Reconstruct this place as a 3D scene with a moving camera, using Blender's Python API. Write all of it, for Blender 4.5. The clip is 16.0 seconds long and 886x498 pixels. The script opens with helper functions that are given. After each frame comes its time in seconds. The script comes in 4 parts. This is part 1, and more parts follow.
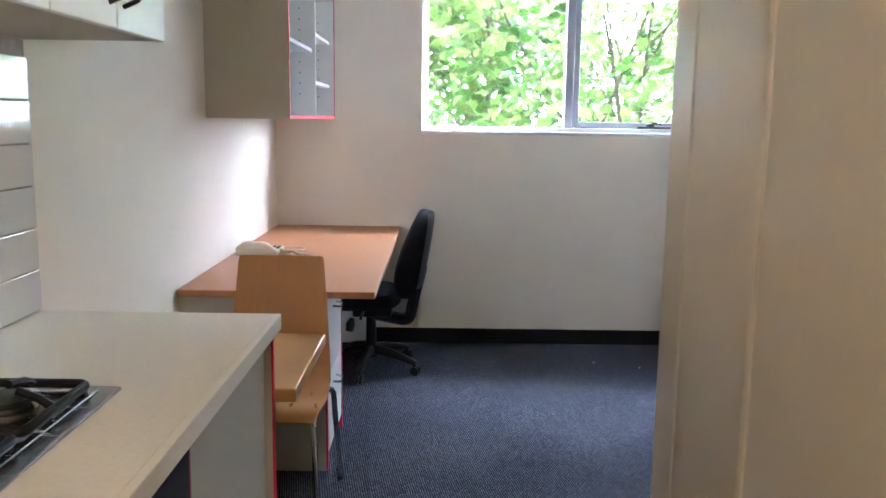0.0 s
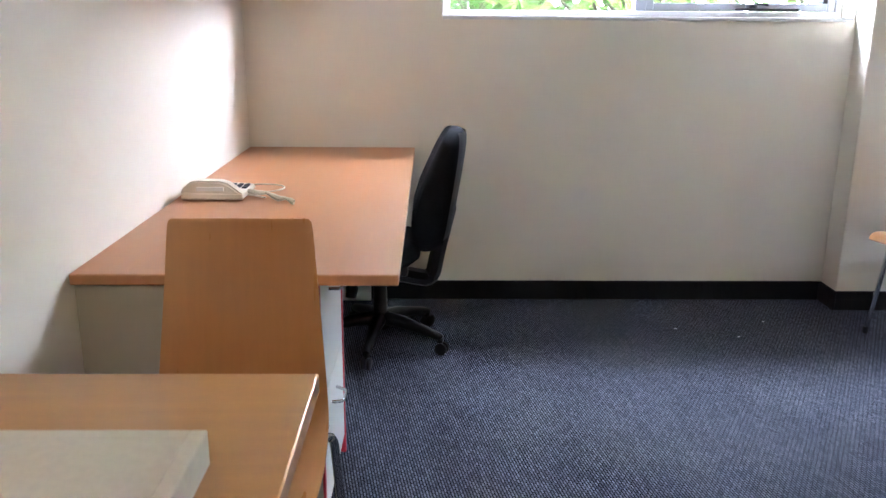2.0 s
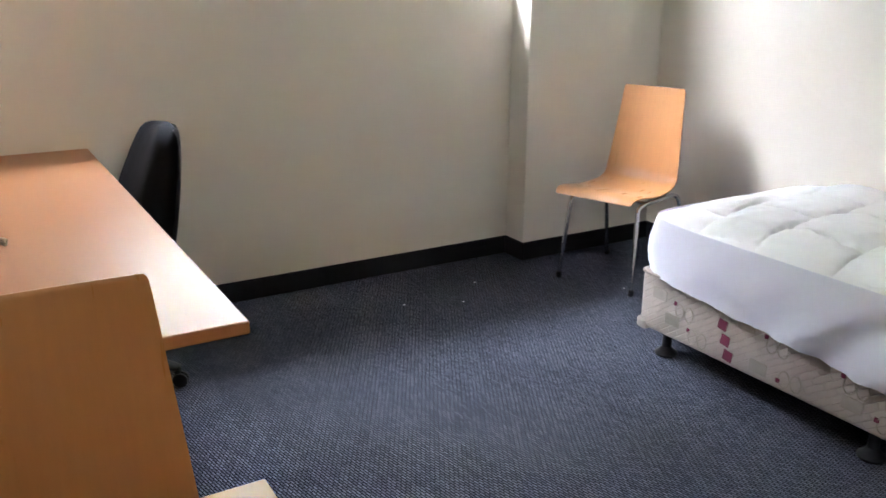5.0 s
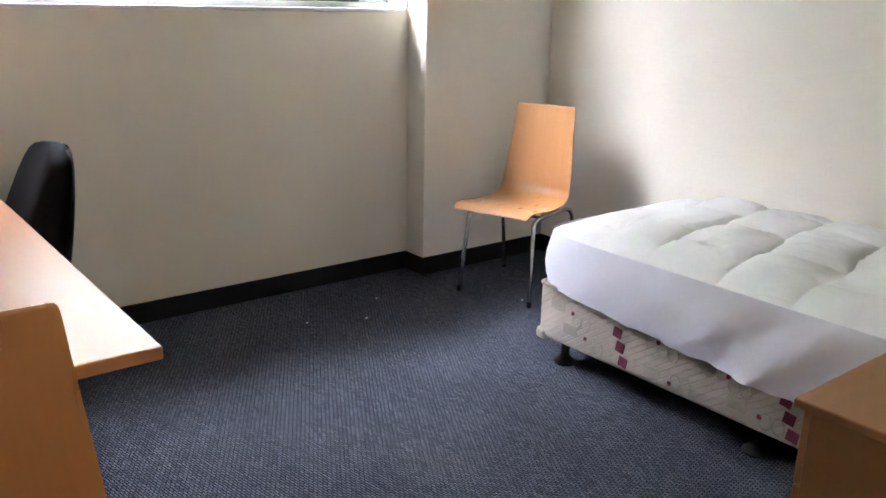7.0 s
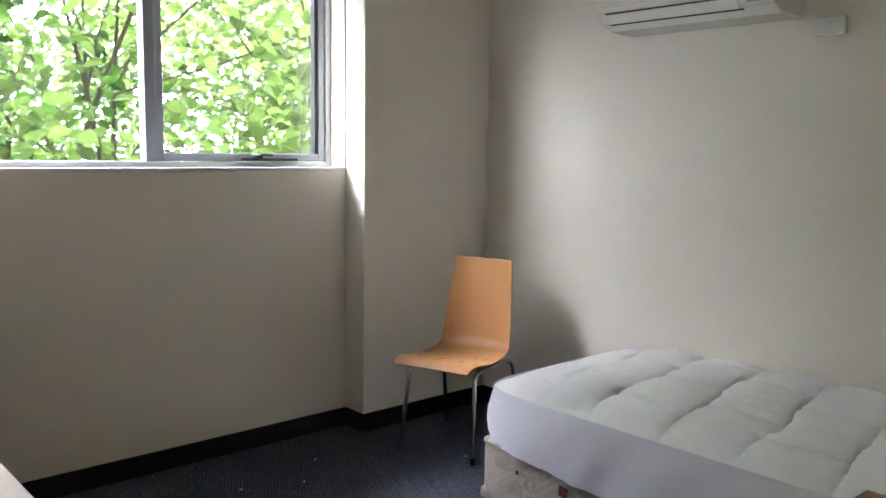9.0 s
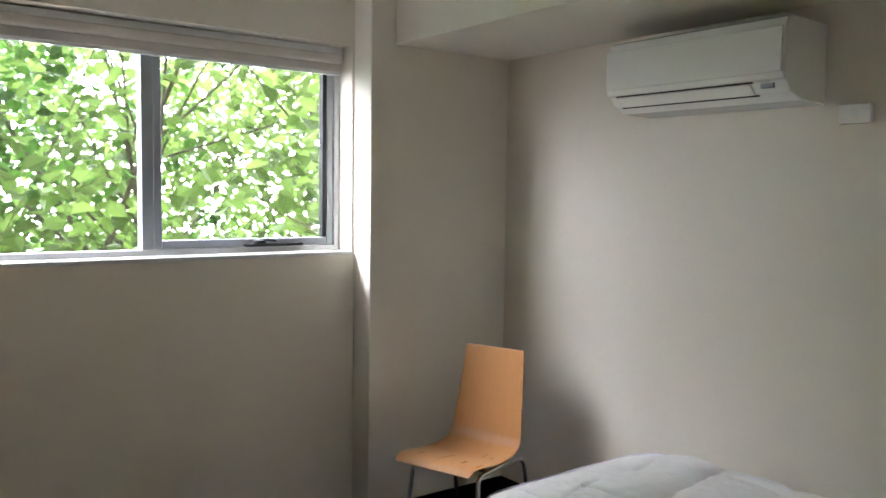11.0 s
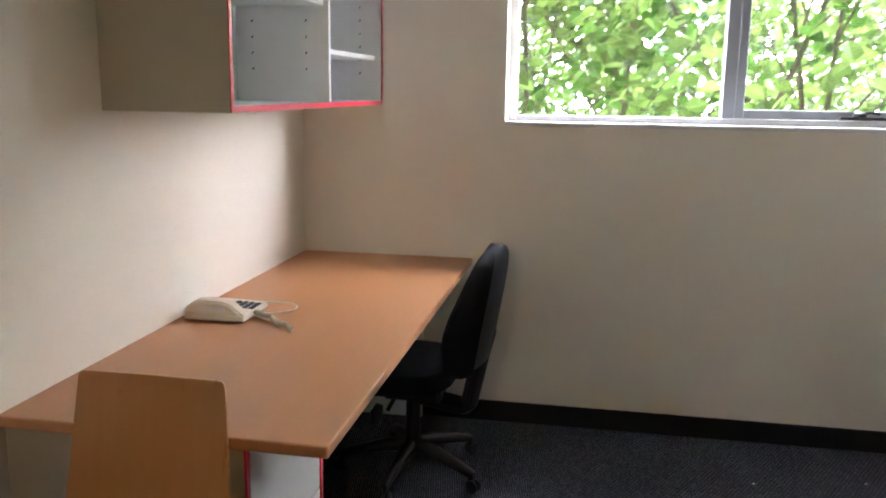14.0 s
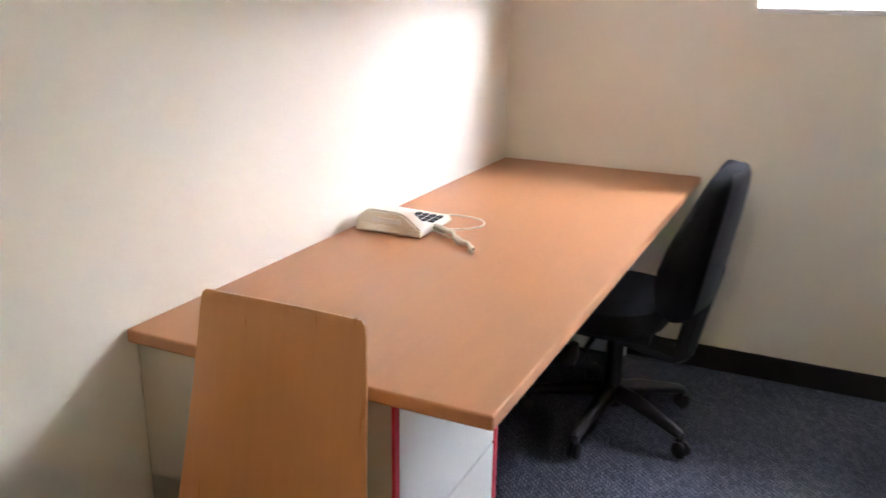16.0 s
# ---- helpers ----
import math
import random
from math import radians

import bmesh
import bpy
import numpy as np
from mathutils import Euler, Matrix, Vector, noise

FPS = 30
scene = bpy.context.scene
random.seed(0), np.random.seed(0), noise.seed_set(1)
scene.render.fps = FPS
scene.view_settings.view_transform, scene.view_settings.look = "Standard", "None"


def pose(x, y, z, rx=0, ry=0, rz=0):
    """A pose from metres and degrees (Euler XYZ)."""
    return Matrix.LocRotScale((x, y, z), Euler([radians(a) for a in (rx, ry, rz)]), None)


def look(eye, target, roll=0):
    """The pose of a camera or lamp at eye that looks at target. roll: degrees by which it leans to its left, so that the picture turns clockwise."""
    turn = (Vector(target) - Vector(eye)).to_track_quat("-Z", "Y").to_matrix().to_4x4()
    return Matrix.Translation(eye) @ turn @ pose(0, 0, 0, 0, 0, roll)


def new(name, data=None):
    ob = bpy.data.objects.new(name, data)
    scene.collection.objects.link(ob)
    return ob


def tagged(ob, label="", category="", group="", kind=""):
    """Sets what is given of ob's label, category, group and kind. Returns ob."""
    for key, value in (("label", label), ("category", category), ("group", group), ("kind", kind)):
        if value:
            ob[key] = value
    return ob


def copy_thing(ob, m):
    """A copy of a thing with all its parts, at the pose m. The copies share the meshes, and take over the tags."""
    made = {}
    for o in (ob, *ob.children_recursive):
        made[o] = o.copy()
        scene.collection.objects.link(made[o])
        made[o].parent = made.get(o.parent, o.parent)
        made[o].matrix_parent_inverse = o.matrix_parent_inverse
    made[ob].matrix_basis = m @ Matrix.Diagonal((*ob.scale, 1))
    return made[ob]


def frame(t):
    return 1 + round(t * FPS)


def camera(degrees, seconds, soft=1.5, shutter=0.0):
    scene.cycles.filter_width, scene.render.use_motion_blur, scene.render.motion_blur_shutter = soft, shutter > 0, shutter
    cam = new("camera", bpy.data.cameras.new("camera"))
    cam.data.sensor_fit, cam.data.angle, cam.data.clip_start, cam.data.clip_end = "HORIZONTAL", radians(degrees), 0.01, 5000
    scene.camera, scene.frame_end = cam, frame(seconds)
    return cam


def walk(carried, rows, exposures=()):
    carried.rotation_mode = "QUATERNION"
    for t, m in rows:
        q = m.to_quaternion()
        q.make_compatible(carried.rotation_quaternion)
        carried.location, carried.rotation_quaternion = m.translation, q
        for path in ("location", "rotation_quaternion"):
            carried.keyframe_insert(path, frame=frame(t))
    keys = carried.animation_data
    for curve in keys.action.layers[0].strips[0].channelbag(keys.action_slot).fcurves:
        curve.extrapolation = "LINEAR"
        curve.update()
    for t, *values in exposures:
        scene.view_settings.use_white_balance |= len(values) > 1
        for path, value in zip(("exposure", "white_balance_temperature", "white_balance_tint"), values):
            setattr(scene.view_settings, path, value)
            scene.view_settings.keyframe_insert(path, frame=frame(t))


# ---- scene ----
# ---- camera ----
cam = camera(56.2, 16.0, shutter=0.4)
PATH = [
    (0, (1.027, -5.195, 1.42), (1.034, -3.219, 1.111), 0.8),
    (0.5, (0.979, -4.913, 1.394), (0.984, -2.944, 1.044), 0.7),
    (1, (0.978, -4.587, 1.375), (0.979, -2.629, 0.965), 0.5),
    (1.5, (0.925, -4.207, 1.344), (0.935, -2.265, 0.865), 0.6),
    (2, (0.851, -3.896, 1.331), (0.881, -1.969, 0.798), 0.4),
    (2.5, (0.719, -3.699, 1.358), (0.819, -1.783, 0.794), 0.2),
    (3, (0.571, -3.55, 1.367), (0.799, -1.648, 0.792), 0.2),
    (3.5, (0.489, -3.512, 1.336), (0.882, -1.64, 0.752), -0.0),
    (4, (0.439, -3.447, 1.312), (1.101, -1.656, 0.716), 0.4),
    (4.5, (0.388, -3.478, 1.347), (1.236, -1.77, 0.747), 0.3),
    (7, (0.292, -3.499, 1.39), (1.476, -1.992, 0.817), 1.2),
    (7.5, (0.302, -3.501, 1.407), (1.535, -1.996, 0.942), 1.0),
    (8, (0.302, -3.498, 1.421), (1.587, -2.006, 1.072), 1.1),
    (8.5, (0.307, -3.489, 1.419), (1.635, -2.018, 1.151), 1.2),
    (11, (0.681, -3.526, 1.646), (1.883, -1.933, 1.509), 0.8),
    (11.5, (0.895, -3.613, 1.633), (1.865, -1.868, 1.514), 0.7),
    (12, (1.096, -3.66, 1.631), (1.771, -1.781, 1.525), 0.8),
    (12.5, (1.192, -3.687, 1.614), (1.516, -1.717, 1.504), 0.7),
    (13, (1.281, -3.7, 1.554), (1.286, -1.704, 1.433), 0.7),
    (13.5, (1.291, -3.661, 1.505), (1.086, -1.684, 1.281), 0.8),
    (14, (1.293, -3.565, 1.477), (0.94, -1.632, 1.101), 0.8),
    (14.5, (1.295, -3.499, 1.466), (0.847, -1.608, 0.991), 1.1),
    (15, (1.309, -3.471, 1.453), (0.778, -1.615, 0.93), 1.0),
    (15.5, (1.272, -3.381, 1.448), (0.656, -1.565, 0.879), 1.1),
    (16, (1.199, -3.119, 1.387), (0.384, -1.391, 0.795), 0.8),
]
EXPOSURES = [(0.0, 2.5, 5350, 17), (1.5, 2.65, 5500, 17), (2.5, 2.65, 5650, 17), (3.5, 2.6, 5750, 16), (4.5, 2.4, 5950, 15), (7.0, 2.3, 6100, 16), (8.5, 1.68, 6100, 14),
             (11.0, 1.3, 6250, 12), (12.5, 1.25, 6550, 12), (13.5, 1.55, 6300, 14), (14.5, 2.2, 6200, 17), (15.5, 2.45, 6050, 18), (16.0, 2.7, 6000, 18)]
SKY_GLOW = 23.5
LAMP_GLOW = 17.5
walk(cam, [(t, look(eye, target, roll)) for t, eye, target, roll in PATH], EXPOSURES)

# ---- world, sun, sky ----
world = bpy.data.worlds.new("overcast_sky")
scene.world = world
world.use_nodes = True
wn = world.node_tree.nodes
wl = world.node_tree.links
sky = wn.new("ShaderNodeTexSky")
sky.sky_type = "NISHITA"
sky.sun_disc = False
sky.sun_elevation = radians(52)
sky.sun_rotation = radians(20)
sky.dust_density = 6.0
sky.air_density = 1.5
wl.new(sky.outputs[0], wn["Background"].inputs[0])
wn["Background"].inputs[1].default_value = 0.15
sun_data = bpy.data.lights.new("sun", "SUN")
sun_data.energy, sun_data.angle, sun_data.color = 1.4, radians(25), (1.0, 0.96, 0.9)
sun = new("sun", sun_data)
sun.matrix_basis = look((6, 9, 14), (1.5, 0, 1))


# ---- materials ----
def mat(name, color, rough=0.5, metal=0.0, scale=8.0, var=0.12, fine=180.0, bump=0.05, stretch=(1, 1, 1), coat=0.0, island=0.0, spec=0.5):
    """A painted, laminated or metal surface with broad and fine variation."""
    m = bpy.data.materials.new(name)
    m.use_nodes = True
    n, l = m.node_tree.nodes, m.node_tree.links
    b = n["Principled BSDF"]
    b.inputs["Roughness"].default_value = rough
    b.inputs["Metallic"].default_value = metal
    b.inputs["Coat Weight"].default_value = coat
    b.inputs["Specular IOR Level"].default_value = spec
    tc = n.new("ShaderNodeTexCoord")
    mp = n.new("ShaderNodeMapping")
    mp.inputs["Scale"].default_value = stretch
    l.new(tc.outputs["Object"], mp.inputs[0])
    broad = n.new("ShaderNodeTexNoise")
    broad.inputs["Scale"].default_value = scale
    broad.inputs["Detail"].default_value = 5
    grain = n.new("ShaderNodeTexNoise")
    grain.inputs["Scale"].default_value = fine
    grain.inputs["Detail"].default_value = 3
    for t in (broad, grain):
        l.new(mp.outputs[0], t.inputs["Vector"])
    add = n.new("ShaderNodeMath")
    add.operation = "MULTIPLY_ADD"
    add.inputs[1].default_value = 0.35
    l.new(grain.outputs["Fac"], add.inputs[0])
    l.new(broad.outputs["Fac"], add.inputs[2])
    ramp = n.new("ShaderNodeValToRGB")
    ramp.color_ramp.elements[0].position = 0.4
    ramp.color_ramp.elements[1].position = 0.95
    ramp.color_ramp.elements[0].color = (*[c * (1 - var) for c in color], 1)
    ramp.color_ramp.elements[1].color = (*[min(1, c * (1 + var)) for c in color], 1)
    l.new(add.outputs[0], ramp.inputs[0])
    out = ramp.outputs[0]
    if island:
        geo = n.new("ShaderNodeNewGeometry")
        hsv = n.new("ShaderNodeHueSaturation")
        mr = n.new("ShaderNodeMapRange")
        mr.inputs[3].default_value, mr.inputs[4].default_value = 1 - island, 1 + island
        l.new(geo.outputs["Random Per Island"], mr.inputs[0])
        l.new(mr.outputs[0], hsv.inputs["Value"])
        l.new(out, hsv.inputs["Color"])
        out = hsv.outputs[0]
    l.new(out, b.inputs["Base Color"])
    rr = n.new("ShaderNodeMapRange")
    rr.inputs[3].default_value, rr.inputs[4].default_value = max(0.02, rough - 0.08), min(1, rough + 0.08)
    l.new(broad.outputs["Fac"], rr.inputs[0])
    l.new(rr.outputs[0], b.inputs["Roughness"])
    if bump:
        bp = n.new("ShaderNodeBump")
        bp.inputs["Strength"].default_value = bump
        bp.inputs["Distance"].default_value = 0.004
        l.new(grain.outputs["Fac"], bp.inputs["Height"])
        l.new(bp.outputs[0], b.inputs["Normal"])
    return m


M_WALL = mat("wall_paint", (0.79, 0.738, 0.645), 0.62, scale=1.6, var=0.03, fine=260, bump=0.10)
M_CEIL = mat("ceiling_paint", (0.84, 0.82, 0.78), 0.7, scale=2, var=0.02, fine=200, bump=0.05)
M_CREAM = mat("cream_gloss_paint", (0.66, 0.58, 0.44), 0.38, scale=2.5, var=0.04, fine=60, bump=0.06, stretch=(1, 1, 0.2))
M_SKIRT = mat("black_vinyl", (0.012, 0.012, 0.014), 0.55, scale=6, var=0.25, fine=90, bump=0.1, spec=0.2)
M_DESK = mat("beech_laminate", (0.495, 0.228, 0.098), 0.44, scale=5, var=0.07, fine=70, bump=0.02, stretch=(6, 0.6, 6))
M_BENCH = mat("honey_laminate", (0.50, 0.25, 0.085), 0.32, scale=5, var=0.08, fine=70, bump=0.02, stretch=(0.7, 6, 6))
M_PLY = mat("beech_plywood", (0.55, 0.262, 0.098), 0.3, scale=6, var=0.05, fine=60, bump=0.02, stretch=(9, 1, 0.8), coat=0.25)
M_CHEST = mat("dark_beech_laminate", (0.36, 0.17, 0.07), 0.42, scale=5, var=0.1, fine=70, bump=0.02, stretch=(0.7, 6, 6))
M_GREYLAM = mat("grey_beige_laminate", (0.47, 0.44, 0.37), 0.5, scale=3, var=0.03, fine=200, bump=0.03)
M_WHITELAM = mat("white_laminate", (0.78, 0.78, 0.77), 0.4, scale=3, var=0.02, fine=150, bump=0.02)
M_RED = mat("red_edge_strip", (0.60, 0.025, 0.05), 0.35, scale=9, var=0.1, fine=100, bump=0.02)
M_TOP = mat("stone_laminate", (0.76, 0.72, 0.63), 0.32, scale=90, var=0.06, fine=500, bump=0.02)
M_TILE = mat("white_glazed_tile", (0.74, 0.74, 0.72), 0.08, scale=3, var=0.02, fine=30, bump=0.03, coat=0.5)
M_GROUT = mat("grey_grout", (0.36, 0.34, 0.31), 0.9, scale=30, var=0.2, fine=300, bump=0.3)
M_CHROME = mat("chrome_tube", (0.62, 0.62, 0.63), 0.16, 1.0, scale=20, var=0.08, fine=200, bump=0.0)
M_STEEL = mat("brushed_steel", (0.30, 0.30, 0.30), 0.25, 1.0, scale=20, var=0.08, fine=300, bump=0.03, stretch=(1, 10, 1))
M_BLACKP = mat("black_plastic", (0.012, 0.012, 0.014), 0.4, scale=12, var=0.2, fine=300, bump=0.12, spec=0.35)
M_CLOTHB = mat("black_upholstery", (0.013, 0.014, 0.018), 0.9, scale=9, var=0.3, fine=600, bump=0.5, spec=0.15)
M_IRON = mat("cast_iron", (0.008, 0.008, 0.008), 0.5, scale=15, var=0.3, fine=250, bump=0.3, spec=0.25)
M_ALU = mat("anodised_aluminium", (0.36, 0.38, 0.42), 0.38, 0.3, scale=10, var=0.06, fine=300, bump=0.02, stretch=(1, 1, 0.2))
M_WFRAME = mat("pale_window_frame", (0.66, 0.66, 0.67), 0.4, 0.1, scale=10, var=0.05, fine=200, bump=0.03)
M_SEAL = mat("black_rubber_seal", (0.02, 0.02, 0.022), 0.6, scale=10, var=0.2, fine=200, bump=0.1)
M_BLIND = mat("blind_fabric", (0.62, 0.58, 0.54), 0.85, scale=8, var=0.05, fine=500, bump=0.25)
M_ACW = mat("air_conditioner_plastic", (0.88, 0.87, 0.83), 0.16, scale=4, var=0.02, fine=80, bump=0.01)
M_PHONE = mat("ivory_plastic", (0.78, 0.73, 0.64), 0.35, scale=12, var=0.05, fine=200, bump=0.05)
M_PHONEK = mat("grey_keys", (0.07, 0.08, 0.10), 0.5, scale=12, var=0.15, fine=200, bump=0.05)
M_CORD = mat("grey_cord", (0.58, 0.54, 0.45), 0.5, scale=30, var=0.15, fine=200, bump=0.1)
M_SHEET = mat("white_cotton", (0.82, 0.81, 0.92), 0.85, scale=7, var=0.03, fine=700, bump=0.2)
M_QUILT = mat("white_quilt", (0.90, 0.885, 0.92), 0.85, scale=9, var=0.03, fine=500, bump=0.25)
M_MAROON = mat("maroon_weave", (0.20, 0.035, 0.075), 0.85, scale=20, var=0.15, fine=500, bump=0.3)
M_MOTIF = mat("grey_weave", (0.42, 0.375, 0.32), 0.85, scale=20, var=0.15, fine=500, bump=0.3)
M_BARK = mat("grey_bark", (0.12, 0.09, 0.07), 0.9, scale=9, var=0.35, fine=60, bump=0.8, stretch=(3, 3, 0.6))
M_LAWN = mat("lawn", (0.07, 0.12, 0.03), 0.95, scale=0.8, var=0.35, fine=20, bump=0.6)


def carpet_material():
    m = bpy.data.materials.new("blue_grey_loop_carpet")
    m.use_nodes = True
    n, l = m.node_tree.nodes, m.node_tree.links
    b = n["Principled BSDF"]
    b.inputs["Roughness"].default_value = 0.95
    b.inputs["Specular IOR Level"].default_value = 0.1
    tc = n.new("ShaderNodeTexCoord")
    mp = n.new("ShaderNodeMapping")
    mp.inputs["Rotation"].default_value = (0, 0, radians(80))
    l.new(tc.outputs["Object"], mp.inputs[0])
    br = n.new("ShaderNodeTexBrick")
    br.offset, br.squash = 0.5, 1.0
    br.inputs["Scale"].default_value = 1.0
    br.inputs["Brick Width"].default_value = 0.022
    br.inputs["Row Height"].default_value = 0.009
    br.inputs["Mortar Size"].default_value = 0.0026
    br.inputs["Mortar Smooth"].default_value = 0.6
    br.inputs["Color1"].default_value = (0.092, 0.101, 0.134, 1)
    br.inputs["Color2"].default_value = (0.180, 0.194, 0.246, 1)
    br.inputs["Mortar"].default_value = (0.010, 0.012, 0.020, 1)
    wob = n.new("ShaderNodeTexNoise")
    wob.inputs["Scale"].default_value = 70
    wmix = n.new("ShaderNodeMixRGB")
    wmix.blend_type = "LINEAR_LIGHT"
    wmix.inputs[0].default_value = 0.0014
    l.new(mp.outputs[0], wmix.inputs[1])
    l.new(tc.outputs["Object"], wob.inputs["Vector"])
    l.new(wob.outputs["Color"], wmix.inputs[2])
    l.new(wmix.outputs[0], br.inputs["Vector"])
    big = n.new("ShaderNodeTexNoise")
    big.inputs["Scale"].default_value = 2.2
    big.inputs["Detail"].default_value = 6
    l.new(tc.outputs["Object"], big.inputs["Vector"])
    mr = n.new("ShaderNodeMapRange")
    mr.inputs[1].default_value, mr.inputs[2].default_value = 0.3, 0.7
    mr.inputs[3].default_value, mr.inputs[4].default_value = 0.85, 1.15
    l.new(big.outputs["Fac"], mr.inputs[0])
    hsv = n.new("ShaderNodeHueSaturation")
    l.new(br.outputs["Color"], hsv.inputs["Color"])
    l.new(mr.outputs[0], hsv.inputs["Value"])
    l.new(hsv.outputs[0], b.inputs["Base Color"])
    bp = n.new("ShaderNodeBump")
    bp.inputs["Strength"].default_value = 0.9
    bp.inputs["Distance"].default_value = 0.004
    l.new(br.outputs["Fac"], bp.inputs["Height"])
    bp.invert = True
    l.new(bp.outputs[0], b.inputs["Normal"])
    return m


def damask_material():
    m = mat("cream_damask", (0.50, 0.44, 0.385), 0.8, scale=14, var=0.08, fine=500, bump=0.2)
    n, l = m.node_tree.nodes, m.node_tree.links
    b = n["Principled BSDF"]
    tc = n.new("ShaderNodeTexCoord")
    mp = n.new("ShaderNodeMapping")
    mp.inputs["Rotation"].default_value = (radians(35), 0, 0)
    l.new(tc.outputs["Object"], mp.inputs[0])
    sw = n.new("ShaderNodeSeparateXYZ")
    l.new(mp.outputs[0], sw.inputs[0])
    cb = n.new("ShaderNodeCombineXYZ")
    l.new(sw.outputs[1], cb.inputs[0])
    l.new(sw.outputs[2], cb.inputs[1])
    br = n.new("ShaderNodeTexBrick")
    br.inputs["Scale"].default_value = 1.0
    br.inputs["Brick Width"].default_value = 0.075
    br.inputs["Row Height"].default_value = 0.022
    br.inputs["Mortar Size"].default_value = 0.003
    br.inputs["Mortar Smooth"].default_value = 1.0
    l.new(cb.outputs[0], br.inputs["Vector"])
    bp = n.new("ShaderNodeBump")
    bp.invert = True
    bp.inputs["Strength"].default_value = 0.55
    bp.inputs["Distance"].default_value = 0.008
    l.new(br.outputs["Fac"], bp.inputs["Height"])
    l.new(bp.outputs[0], b.inputs["Normal"])
    return m


def leaf_material(name, color, trans):
    m = mat(name, color, 0.45, scale=3, var=0.25, fine=40, bump=0.1, island=0.6)
    n, l = m.node_tree.nodes, m.node_tree.links
    b = n["Principled BSDF"]
    tr = n.new("ShaderNodeBsdfTranslucent")
    tr.inputs[0].default_value = (*trans, 1)
    hs = n.new("ShaderNodeHueSaturation")
    hs.inputs["Color"].default_value = (*trans, 1)
    l.new(n["Map Range"].outputs[0], hs.inputs["Value"])
    l.new(hs.outputs[0], tr.inputs[0])
    mix = n.new("ShaderNodeMixShader")
    mix.inputs[0].default_value = 0.5
    l.new(b.outputs[0], mix.inputs[1])
    l.new(tr.outputs[0], mix.inputs[2])
    l.new(mix.outputs[0], n["Material Output"].inputs[0])
    return m


def glass_material():
    m = bpy.data.materials.new("window_glass")
    m.use_nodes = True
    n, l = m.node_tree.nodes, m.node_tree.links
    n.remove(n["Principled BSDF"])
    tr = n.new("ShaderNodeBsdfTransparent")
    tr.inputs[0].default_value = (0.96, 0.98, 0.97, 1)
    gl = n.new("ShaderNodeBsdfGlossy")
    gl.inputs["Roughness"].default_value = 0.01
    fr = n.new("ShaderNodeFresnel")
    mix = n.new("ShaderNodeMixShader")
    l.new(fr.outputs[0], mix.inputs[0])
    l.new(tr.outputs[0], mix.inputs[1])
    l.new(gl.outputs[0], mix.inputs[2])
    l.new(mix.outputs[0], n["Material Output"].inputs[0])
    return m


def glow_material(name, color, strength):
    m = bpy.data.materials.new(name)
    m.use_nodes = True
    n, l = m.node_tree.nodes, m.node_tree.links
    n.remove(n["Principled BSDF"])
    em = n.new("ShaderNodeEmission")
    em.inputs[0].default_value, em.inputs[1].default_value = (*color, 1), strength
    l.new(em.outputs[0], n["Material Output"].inputs[0])
    return m


M_CARPET, M_DAMASK, M_GLASS = carpet_material(), damask_material(), glass_material()
M_SKYGLOW = glow_material("white_overcast", (0.93, 0.965, 1.0), SKY_GLOW)
M_LAMP = glow_material("warm_opal_glass", (1.0, 0.76, 0.48), LAMP_GLOW)
M_LEAF_A = leaf_material("young_leaves", (0.105, 0.158, 0.040), (0.230, 0.325, 0.088))
M_LEAF_B = leaf_material("dark_leaves", (0.055, 0.11, 0.028), (0.09, 0.18, 0.035))


# ---- mesh helpers ----
def to_world(ob):
    m = ob.matrix_basis
    return to_world(ob.parent) @ ob.matrix_parent_inverse @ m if ob.parent else m


def part(name, bm, material, parent=None, label="", smooth=False):
    """One bmesh as one mesh object, at top level or under a thing."""
    me = bpy.data.meshes.new(name)
    bm.to_mesh(me)
    bm.free()
    me.materials.append(material)
    if smooth:
        for p in me.polygons:
            p.use_smooth = True
        me.set_sharp_from_angle(angle=radians(38))
    ob = new(name, me)
    if parent:
        ob.parent = parent
        ob.matrix_parent_inverse = to_world(parent).inverted()
    if label:
        ob["label"] = label
    return ob


def thing(name, x, y, z, label, category, group=""):
    ob = new(name)
    ob.empty_display_size = 0.1
    ob.matrix_basis = pose(x, y, z)
    return tagged(ob, label, category, group)


def structure(ob, label, category):
    return tagged(ob, label, category, kind="structure")


def add_box(bm, x0, x1, y0, y1, z0, z1, bev=0.0, seg=2):
    geo = bmesh.ops.create_cube(bm, size=1.0)
    vs = geo["verts"]
    for v in vs:
        v.co = Vector(((x0 + x1) / 2 + v.co.x * (x1 - x0), (y0 + y1) / 2 + v.co.y * (y1 - y0), (z0 + z1) / 2 + v.co.z * (z1 - z0)))
    if bev:
        es = list({e for v in vs for e in v.link_edges})
        bmesh.ops.bevel(bm, geom=es, offset=bev, segments=seg, affect="EDGES", profile=0.5)
    return bm


def box(x0, x1, y0, y1, z0, z1, bev=0.0, seg=2):
    return add_box(bmesh.new(), x0, x1, y0, y1, z0, z1, bev, seg)


